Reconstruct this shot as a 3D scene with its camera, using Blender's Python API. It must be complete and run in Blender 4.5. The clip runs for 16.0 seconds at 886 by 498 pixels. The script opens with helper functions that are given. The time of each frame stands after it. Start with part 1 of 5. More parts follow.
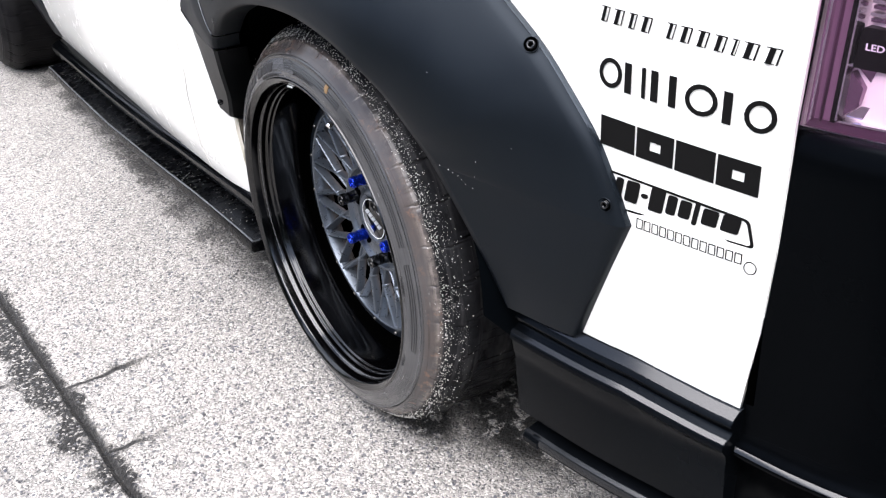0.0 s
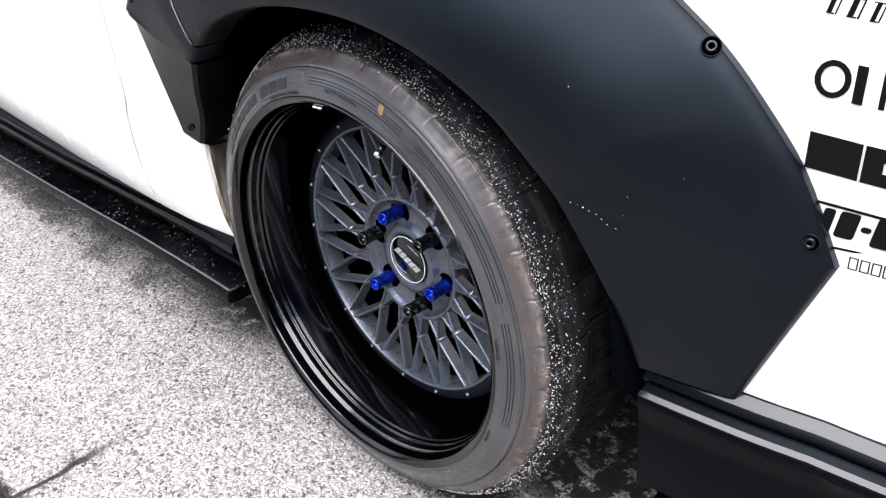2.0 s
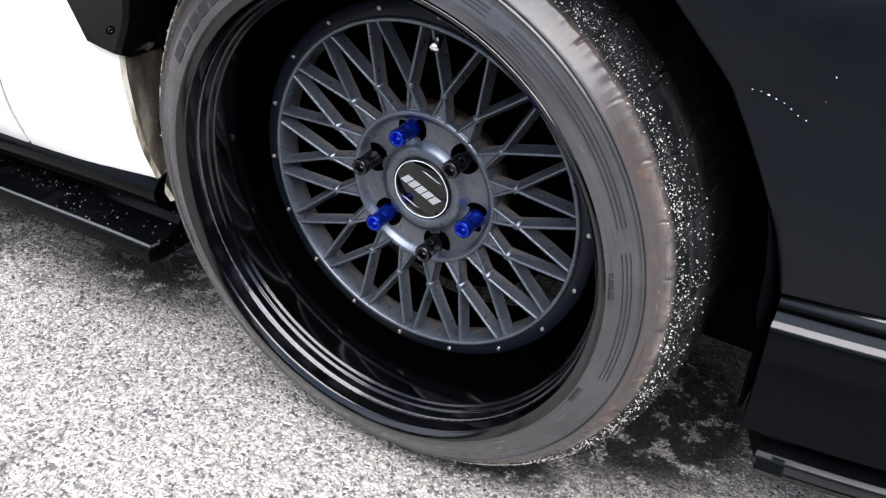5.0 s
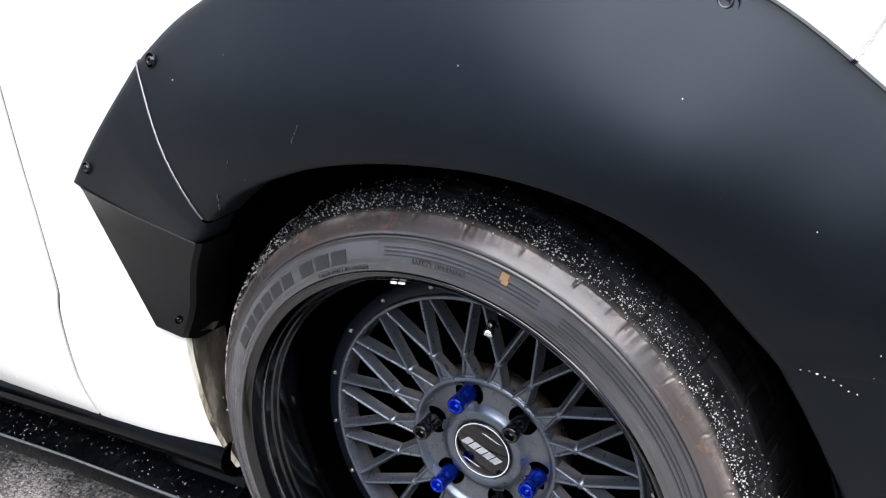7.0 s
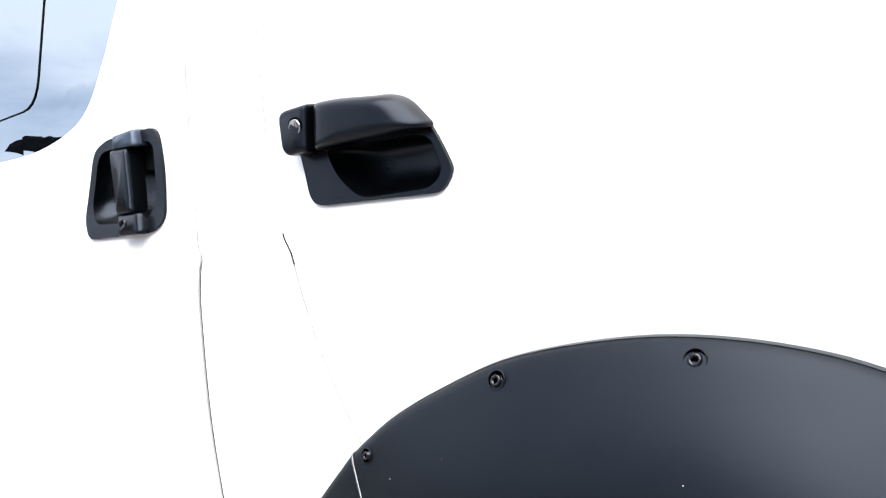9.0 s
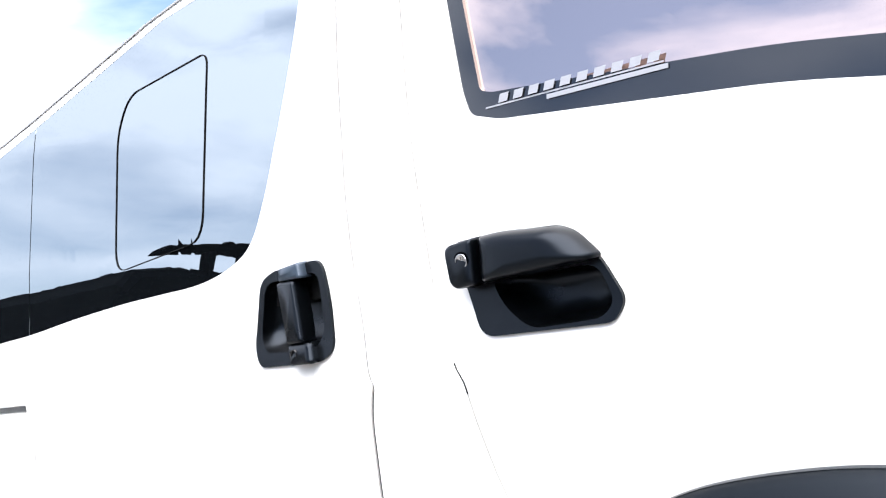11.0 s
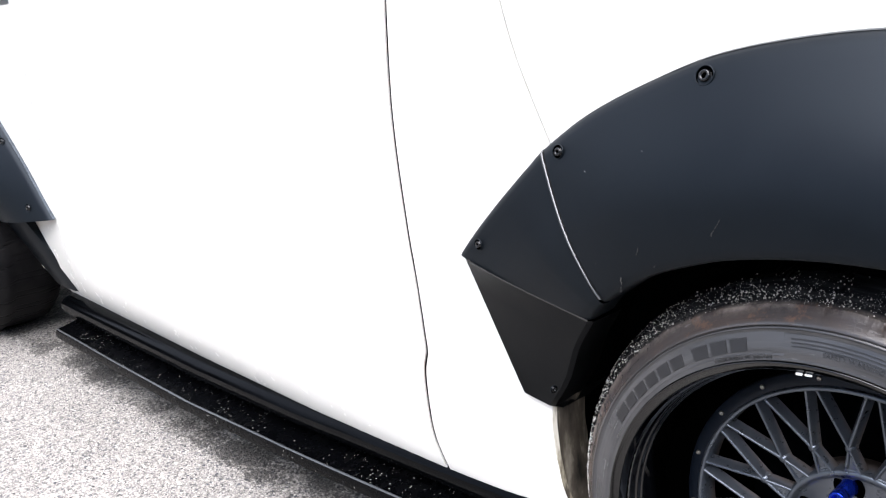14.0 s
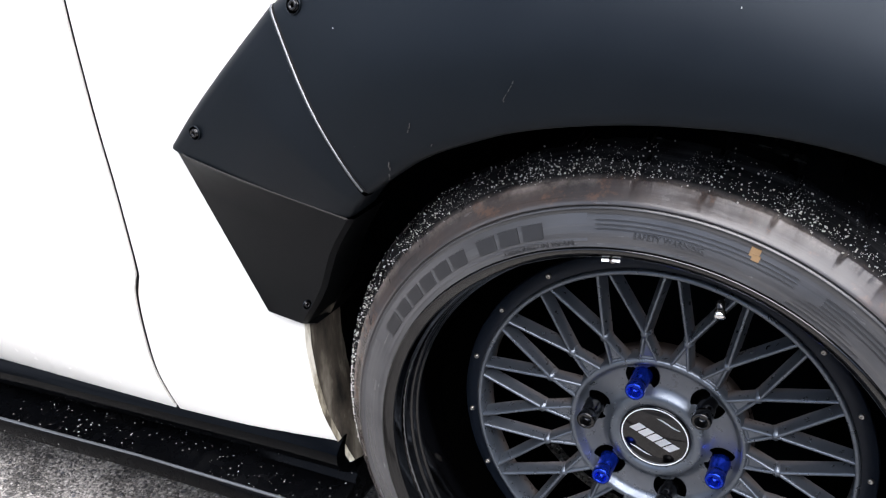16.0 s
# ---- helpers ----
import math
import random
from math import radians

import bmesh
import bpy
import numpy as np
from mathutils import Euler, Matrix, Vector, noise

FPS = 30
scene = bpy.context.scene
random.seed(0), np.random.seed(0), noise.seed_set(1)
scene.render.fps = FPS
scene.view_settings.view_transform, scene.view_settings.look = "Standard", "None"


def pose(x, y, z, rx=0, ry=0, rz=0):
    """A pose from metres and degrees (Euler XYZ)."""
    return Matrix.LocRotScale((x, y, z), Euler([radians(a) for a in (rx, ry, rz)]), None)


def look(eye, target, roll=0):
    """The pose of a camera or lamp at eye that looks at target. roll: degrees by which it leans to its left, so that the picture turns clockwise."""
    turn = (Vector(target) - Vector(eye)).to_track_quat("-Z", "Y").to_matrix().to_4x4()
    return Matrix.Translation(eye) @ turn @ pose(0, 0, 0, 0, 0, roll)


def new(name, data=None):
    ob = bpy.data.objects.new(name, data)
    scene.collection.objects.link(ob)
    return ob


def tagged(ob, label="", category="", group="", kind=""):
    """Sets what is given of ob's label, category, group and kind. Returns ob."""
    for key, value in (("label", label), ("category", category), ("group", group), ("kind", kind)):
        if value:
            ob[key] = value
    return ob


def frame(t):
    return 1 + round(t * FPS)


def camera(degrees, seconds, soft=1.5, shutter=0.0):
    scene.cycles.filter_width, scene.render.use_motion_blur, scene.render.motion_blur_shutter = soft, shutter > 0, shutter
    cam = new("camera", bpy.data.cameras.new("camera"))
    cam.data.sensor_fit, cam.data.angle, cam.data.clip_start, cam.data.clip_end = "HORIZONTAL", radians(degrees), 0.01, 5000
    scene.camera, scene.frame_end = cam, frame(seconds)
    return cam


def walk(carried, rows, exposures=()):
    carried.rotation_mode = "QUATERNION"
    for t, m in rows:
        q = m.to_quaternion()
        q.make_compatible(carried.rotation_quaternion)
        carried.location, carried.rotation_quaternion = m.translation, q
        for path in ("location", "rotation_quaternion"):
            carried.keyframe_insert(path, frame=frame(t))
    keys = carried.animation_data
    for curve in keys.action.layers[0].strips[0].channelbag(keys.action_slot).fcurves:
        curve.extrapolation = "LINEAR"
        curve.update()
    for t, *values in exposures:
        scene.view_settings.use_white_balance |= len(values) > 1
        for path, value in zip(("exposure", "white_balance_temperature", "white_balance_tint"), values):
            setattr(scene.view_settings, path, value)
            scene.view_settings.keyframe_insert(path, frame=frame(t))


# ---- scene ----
cam = camera(50.9, 16.0, soft=1.2)
PATH = [
    (0, (1.266, -0.683, 1.067), (-0.205, 0.252, 0.086), -3.5),
    (0.5, (1.165, -0.712, 1.041), (-0.274, 0.288, 0.077), -3.5),
    (1, (1.059, -0.729, 1.032), (-0.332, 0.343, 0.074), -2.6),
    (1.5, (0.963, -0.731, 1.023), (-0.378, 0.394, 0.056), -2.3),
    (2, (0.867, -0.762, 1.016), (-0.388, 0.423, 0.005), -2.3),
    (2.5, (0.779, -0.793, 0.995), (-0.399, 0.449, -0.04), -2.2),
    (3, (0.677, -0.806, 0.967), (-0.422, 0.5, -0.076), -0.8),
    (3.5, (0.555, -0.791, 0.935), (-0.451, 0.574, -0.126), 1.1),
    (3.7, (0.522, -0.786, 0.923), (-0.446, 0.591, -0.158), 1.7),
    (5.8, (0.484, -0.832, 0.854), (-0.299, 0.672, -0.206), 2.8),
    (6, (0.484, -0.826, 0.869), (-0.313, 0.692, -0.161), 2.3),
    (6.5, (0.473, -0.823, 0.921), (-0.383, 0.736, 0.006), 0.5),
    (7, (0.462, -0.811, 0.979), (-0.518, 0.75, 0.201), -2.5),
    (7.5, (0.453, -0.821, 1.016), (-0.647, 0.728, 0.39), -4.5),
    (8, (0.438, -0.843, 1.048), (-0.758, 0.669, 0.515), -6.0),
    (8.5, (0.419, -0.864, 1.064), (-0.846, 0.63, 0.654), -6.7),
    (9, (0.413, -0.857, 1.1), (-0.85, 0.684, 0.94), -5.6),
    (9.2, (0.412, -0.858, 1.112), (-0.838, 0.704, 1.072), -5.4),
    (11.3, (0.375, -0.923, 1.192), (-1.105, 0.423, 1.174), -10.2),
    (11.5, (0.368, -0.936, 1.183), (-1.147, 0.369, 1.139), -10.0),
    (12, (0.361, -0.95, 1.141), (-1.214, 0.279, 1.042), -8.3),
    (12.5, (0.351, -0.95, 1.122), (-1.228, 0.26, 0.908), -7.6),
    (13, (0.351, -0.946, 1.093), (-1.19, 0.286, 0.764), -5.9),
    (13.5, (0.351, -0.957, 1.065), (-1.12, 0.312, 0.59), -5.0),
    (14, (0.344, -0.968, 1.037), (-1.027, 0.344, 0.406), -4.5),
    (14.5, (0.314, -0.966, 1.033), (-0.915, 0.435, 0.306), -4.9),
    (15, (0.294, -0.926, 1.015), (-0.821, 0.546, 0.246), -5.3),
    (15.5, (0.235, -0.864, 0.986), (-0.749, 0.689, 0.199), -4.9),
    (16, (0.172, -0.832, 0.96), (-0.638, 0.77, 0.078), -1.8),
]
walk(cam, [(t, look(eye, target, roll)) for t, eye, target, roll in PATH], exposures=[(0, 1.15, 6350, 14)])

# ---- world, sun, exposure ----
world = bpy.data.worlds.new("sky")
scene.world = world
world.use_nodes = True
wn, wl = world.node_tree.nodes, world.node_tree.links
wn.clear()
SUN_UP, SUN_TURN = 66.0, 138.0
sky = wn.new("ShaderNodeTexSky")
sky.sky_type, sky.sun_disc = "NISHITA", False
sky.sun_elevation, sky.sun_rotation = radians(SUN_UP), radians(SUN_TURN)
wco = wn.new("ShaderNodeTexCoord")
wmap = wn.new("ShaderNodeMapping")
wmap.inputs["Scale"].default_value = (1.0, 1.0, 3.2)
wnoise = wn.new("ShaderNodeTexNoise")
wnoise.inputs["Scale"].default_value, wnoise.inputs["Detail"].default_value = 2.1, 7.0
wramp = wn.new("ShaderNodeValToRGB")
wramp.color_ramp.elements[0].position, wramp.color_ramp.elements[1].position = 0.36, 0.62
wbg1, wbg2 = wn.new("ShaderNodeBackground"), wn.new("ShaderNodeBackground")
wbg1.inputs["Strength"].default_value = 0.12
wbg2.inputs["Color"].default_value = (0.85, 0.92, 1.03, 1)
wmix, wout = wn.new("ShaderNodeMixShader"), wn.new("ShaderNodeOutputWorld")
wl.new(wco.outputs["Generated"], wmap.inputs["Vector"])
wl.new(wmap.outputs["Vector"], wnoise.inputs["Vector"])
wl.new(wnoise.outputs["Fac"], wramp.inputs["Fac"])
wl.new(wramp.outputs["Color"], wmix.inputs["Fac"])
wl.new(sky.outputs["Color"], wbg1.inputs["Color"])
wl.new(wbg1.outputs["Background"], wmix.inputs[1])
wl.new(wbg2.outputs["Background"], wmix.inputs[2])
wsep, wgrad = wn.new("ShaderNodeSeparateXYZ"), wn.new("ShaderNodeMapRange")
wl.new(wco.outputs["Generated"], wsep.inputs[0])
wl.new(wsep.outputs["Z"], wgrad.inputs["Value"])
for name, value in (("From Min", 0.0), ("From Max", 1.0), ("To Min", 0.92), ("To Max", 1.30)):
    wgrad.inputs[name].default_value = value
wl.new(wgrad.outputs["Result"], wbg2.inputs["Strength"])
wl.new(wmix.outputs["Shader"], wout.inputs["Surface"])

sun_data = bpy.data.lights.new("sun", "SUN")
sun_data.energy, sun_data.angle, sun_data.color = 4.3, radians(68), (1.0, 0.97, 0.94)
sun = new("sun", sun_data)
az, el = radians(SUN_TURN), radians(SUN_UP)
sun_way = Vector((math.sin(az) * math.cos(el), math.cos(az) * math.cos(el), math.sin(el)))
sun.matrix_world = look(sun_way * 30, (0, 0, 0))


# ---- materials ----
def material(name, base, rough=0.5, metal=0.0, spec=0.5, coat=0.0, ior=1.5):
    m = bpy.data.materials.new(name)
    m.use_nodes = True
    b = m.node_tree.nodes["Principled BSDF"]
    b.inputs["Base Color"].default_value = (*base, 1)
    b.inputs["Roughness"].default_value = rough
    b.inputs["Metallic"].default_value = metal
    b.inputs["Specular IOR Level"].default_value = spec
    b.inputs["Coat Weight"].default_value = coat
    b.inputs["Coat Roughness"].default_value = 0.04
    b.inputs["IOR"].default_value = ior
    return m


def node(m, kind, **values):
    n = m.node_tree.nodes.new(kind)
    for key, value in values.items():
        n.inputs[key.replace("_", " ")].default_value = value
    return n


def wire(m, a, b):
    m.node_tree.links.new(a, b)


def coords(m, scale=(1, 1, 1)):
    co = node(m, "ShaderNodeTexCoord")
    mp = node(m, "ShaderNodeMapping", Scale=scale)
    wire(m, co.outputs["Object"], mp.inputs["Vector"])
    return mp.outputs["Vector"]


def noise_of(m, at, scale, detail=4.0, rough=0.55):
    n = node(m, "ShaderNodeTexNoise", Vector=(0, 0, 0), Scale=scale, Detail=detail, Roughness=rough)
    wire(m, at, n.inputs["Vector"])
    return n.outputs["Fac"]


def ramp(m, value, stops):
    r = node(m, "ShaderNodeValToRGB")
    e = r.color_ramp.elements
    while len(e) < len(stops):
        e.new(0.5)
    for el_, (pos, col) in zip(e, stops):
        el_.position = pos
        el_.color = (col, col, col, 1) if isinstance(col, (int, float)) else (*col, 1)
    wire(m, value, r.inputs["Fac"])
    return r.outputs["Color"]


def mixed(m, fac, a, b, blend="MIX"):
    x = node(m, "ShaderNodeMix")
    x.data_type, x.blend_type = "RGBA", blend
    for sock, value in (("Factor", fac), ("A", a), ("B", b)):
        ins = [i for i in x.inputs if i.name == sock and (i.type == "RGBA" or (sock == "Factor" and i.type == "VALUE"))][0]
        if isinstance(value, tuple):
            ins.default_value = (*value, 1)
        elif isinstance(value, (int, float)):
            ins.default_value = value
        else:
            wire(m, value, ins)
    return [o for o in x.outputs if o.type == "RGBA"][0]


def calc(m, op, a, b=0.0, c=0.0):
    x = node(m, "ShaderNodeMath")
    x.operation = op
    for i, value in enumerate((a, b, c)):
        if isinstance(value, (int, float)):
            x.inputs[i].default_value = value
        else:
            wire(m, value, x.inputs[i])
    return x.outputs[0]


def put(m, name, value):
    wire(m, value, m.node_tree.nodes["Principled BSDF"].inputs[name])


def bumped(m, height, strength=0.3, distance=0.002):
    b = node(m, "ShaderNodeBump", Strength=strength, Distance=distance)
    wire(m, height, b.inputs["Height"])
    put(m, "Normal", b.outputs["Normal"])


def speckle(m, at, scale, size):
    """Small scattered round dots, as a factor."""
    v = node(m, "ShaderNodeTexVoronoi", Scale=scale)
    wire(m, at, v.inputs["Vector"])
    return calc(m, "LESS_THAN", v.outputs["Distance"], size)


def white_paint():
    m = material("white_paint", (0.80, 0.79, 0.74), 0.28, coat=0.6)
    at = coords(m)
    grime = ramp(m, noise_of(m, at, 7, 6), [(0.3, (0.81, 0.80, 0.75)), (0.8, (0.795, 0.782, 0.73))])
    put(m, "Base Color", grime)
    put(m, "Roughness", ramp(m, noise_of(m, at, 30), [(0.3, 0.24), (0.8, 0.29)]))
    return m


def black_plastic(name="black_plastic", rough=0.42, tone=0.0017, dusty=0.12, spec=0.21, tint=(1.0, 1.45, 1.95)):
    m = material(name, tuple(tone * c for c in tint), rough, spec=spec)
    m.node_tree.nodes["Principled BSDF"].inputs["Specular Tint"].default_value = (0.73, 0.85, 1.0, 1)
    at = coords(m)
    fine, broad = noise_of(m, at, 220, 3), noise_of(m, at, 5, 5)
    base = mixed(m, ramp(m, broad, [(0.35, 0.0), (0.8, 1.0)]), tuple(tone * c for c in tint), tuple(tone * c * 1.8 for c in tint))
    rare = calc(m, "MULTIPLY", speckle(m, at, 70, 0.035), ramp(m, noise_of(m, at, 3, 2), [(0.56, 0.0), (0.66, 1.0)]))
    put(m, "Base Color", mixed(m, calc(m, "MULTIPLY", rare, dusty), base, (0.35, 0.36, 0.36)))
    put(m, "Roughness", ramp(m, broad, [(0.3, rough - 0.06), (0.8, rough + 0.1)]))
    bumped(m, fine, 0.05, 0.0006)
    return m


def dirty_black():
    m = material("dirty_black", (0.001, 0.001, 0.0014), 0.25, spec=0.08)
    at = coords(m)
    dust = calc(m, "MULTIPLY", ramp(m, noise_of(m, at, 14, 6), [(0.6, 0.0), (0.8, 1.0)]), 0.012)
    dots = calc(m, "MULTIPLY", speckle(m, at, 90, 0.13), ramp(m, noise_of(m, at, 9, 3), [(0.5, 0.0), (0.62, 1.0)]))
    put(m, "Base Color", mixed(m, calc(m, "MAXIMUM", dust, calc(m, "MULTIPLY", dots, 0.75)), (0.0009, 0.0010, 0.0013), (0.36, 0.35, 0.33)))
    put(m, "Roughness", ramp(m, noise_of(m, at, 40, 4), [(0.3, 0.18), (0.7, 0.34)]))
    return m


def rubber():
    m = material("tyre_rubber", (0.03, 0.03, 0.03), 0.5, spec=0.3)
    at = coords(m)
    sep = node(m, "ShaderNodeSeparateXYZ")
    wire(m, at, sep.inputs[0])
    radius = calc(m, "SQRT", calc(m, "ADD", calc(m, "MULTIPLY", sep.outputs["X"], sep.outputs["X"]), calc(m, "MULTIPLY", sep.outputs["Z"], sep.outputs["Z"])))
    turn = calc(m, "ARCTAN2", sep.outputs["Z"], sep.outputs["X"])
    streak_at = node(m, "ShaderNodeCombineXYZ")
    wire(m, calc(m, "MULTIPLY", radius, 300.0), streak_at.inputs[0])
    wire(m, calc(m, "MULTIPLY", turn, 2.6), streak_at.inputs[1])
    streak = noise_of(m, streak_at.outputs[0], 1.0, 5, 0.6)
    base = mixed(m, ramp(m, noise_of(m, at, 16, 6), [(0.3, 0.0), (0.75, 1.0)]), (0.032, 0.0322, 0.0338), (0.056, 0.0560, 0.0580))
    wobble = calc(m, "ADD", radius, calc(m, "MULTIPLY", calc(m, "SUBTRACT", noise_of(m, at, 34, 4), 0.5), 0.006))
    # brown worn band on the shoulder, paler along its torn outer edge
    band = calc(m, "MULTIPLY", ramp(m, wobble, [(0.2985, 0.0), (0.302, 1.0)]), ramp(m, wobble, [(0.3165, 1.0), (0.3185, 0.0)]))
    worn = calc(m, "MULTIPLY", band, ramp(m, noise_of(m, at, 14, 7, 0.7), [(0.36, 0.25), (0.62, 1.0)]))
    base = mixed(m, calc(m, "MULTIPLY", worn, 0.8), base, (0.074, 0.057, 0.049))
    rust = calc(m, "MULTIPLY", ramp(m, radius, [(0.292, 0.0), (0.306, 1.0)]), ramp(m, noise_of(m, at, 46, 6, 0.7), [(0.56, 0.0), (0.66, 1.0)]))
    base = mixed(m, calc(m, "MULTIPLY", calc(m, "MULTIPLY", rust, band), 0.8), base, (0.125, 0.074, 0.052))
    torn = calc(m, "MULTIPLY", ramp(m, wobble, [(0.3115, 0.0), (0.3150, 1.0)]), ramp(m, wobble, [(0.3160, 1.0), (0.3175, 0.0)]))
    base = mixed(m, calc(m, "MULTIPLY", torn, ramp(m, noise_of(m, at, 26, 6, 0.75), [(0.42, 0.0), (0.66, 0.9)])), base, (0.28, 0.24, 0.21))
    scuff = calc(m, "MULTIPLY", band, ramp(m, noise_of(m, at, 90, 6, 0.75), [(0.66, 0.0), (0.70, 1.0)]))
    base = mixed(m, calc(m, "MULTIPLY", scuff, 0.5), base, (0.14, 0.125, 0.11))
    tread = ramp(m, radius, [(0.3168, 0.0), (0.3178, 1.0)])
    base = mixed(m, tread, base, mixed(m, ramp(m, noise_of(m, at, 30, 6), [(0.35, 0.0), (0.7, 1.0)]), (0.006, 0.006, 0.0066), (0.016, 0.016, 0.017)))
    dust = calc(m, "MULTIPLY", tread, calc(m, "MULTIPLY", calc(m, "MULTIPLY", speckle(m, at, 420, 0.22), ramp(m, calc(m, "ADD", sep.outputs["Y"], 0.1), [(0.026, 1.0), (0.046, 0.0)])), ramp(m, noise_of(m, at, 24, 4), [(0.46, 0.0), (0.64, 1.0)])))
    base = mixed(m, calc(m, "MULTIPLY", dust, 0.7), base, (0.42, 0.41, 0.39))
    base = mixed(m, ramp(m, streak, [(0.50, 0.0), (0.78, 0.45)]), base, (0.075, 0.072, 0.070))
    base = mixed(m, ramp(m, streak, [(0.24, 0.55), (0.42, 0.0)]), base, (0.008, 0.008, 0.008))
    mould = calc(m, "MULTIPLY", ramp(m, radius, [(0.2970, 0.0), (0.2976, 1.0)]), ramp(m, radius, [(0.2984, 1.0), (0.2990, 0.0)]))
    base = mixed(m, calc(m, "MULTIPLY", mould, 0.85), base, (0.012, 0.011, 0.011))
    put(m, "Base Color", base)
    put(m, "Specular IOR Level", ramp(m, radius, [(0.294, 0.62), (0.303, 0.50), (0.3165, 0.36), (0.318, 0.03)]))
    put(m, "Roughness", ramp(m, calc(m, "ADD", calc(m, "MULTIPLY", streak, 0.6), calc(m, "MULTIPLY", noise_of(m, at, 60, 4), 0.4)), [(0.3, 0.14), (0.7, 0.30)]))
    bumped(m, calc(m, "ADD", streak, calc(m, "MULTIPLY", noise_of(m, at, 240, 4), 0.4)), 0.16, 0.0010)
    return m


def gunmetal(name, clean, shaded_at):
    """Grey wheel paint; from depth clean on, brown brake dust, then shade painted near-black."""
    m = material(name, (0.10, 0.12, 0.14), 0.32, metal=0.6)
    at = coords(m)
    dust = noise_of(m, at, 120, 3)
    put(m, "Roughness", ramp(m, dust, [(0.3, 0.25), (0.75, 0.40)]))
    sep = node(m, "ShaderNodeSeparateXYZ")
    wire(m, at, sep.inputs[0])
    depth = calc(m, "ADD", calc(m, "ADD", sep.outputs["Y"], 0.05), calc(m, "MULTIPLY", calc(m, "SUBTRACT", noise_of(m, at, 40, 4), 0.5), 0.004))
    middle = (clean + shaded_at) / 2
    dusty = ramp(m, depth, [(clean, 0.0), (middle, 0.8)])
    deep_shade = ramp(m, depth, [(middle, 0.0), (shaded_at, 0.95)])
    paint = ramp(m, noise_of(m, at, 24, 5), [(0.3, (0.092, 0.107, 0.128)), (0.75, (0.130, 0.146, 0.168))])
    put(m, "Base Color", mixed(m, deep_shade, mixed(m, dusty, paint, (0.082, 0.060, 0.047)), (0.016, 0.012, 0.010)))
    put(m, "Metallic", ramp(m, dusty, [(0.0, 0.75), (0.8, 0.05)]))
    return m


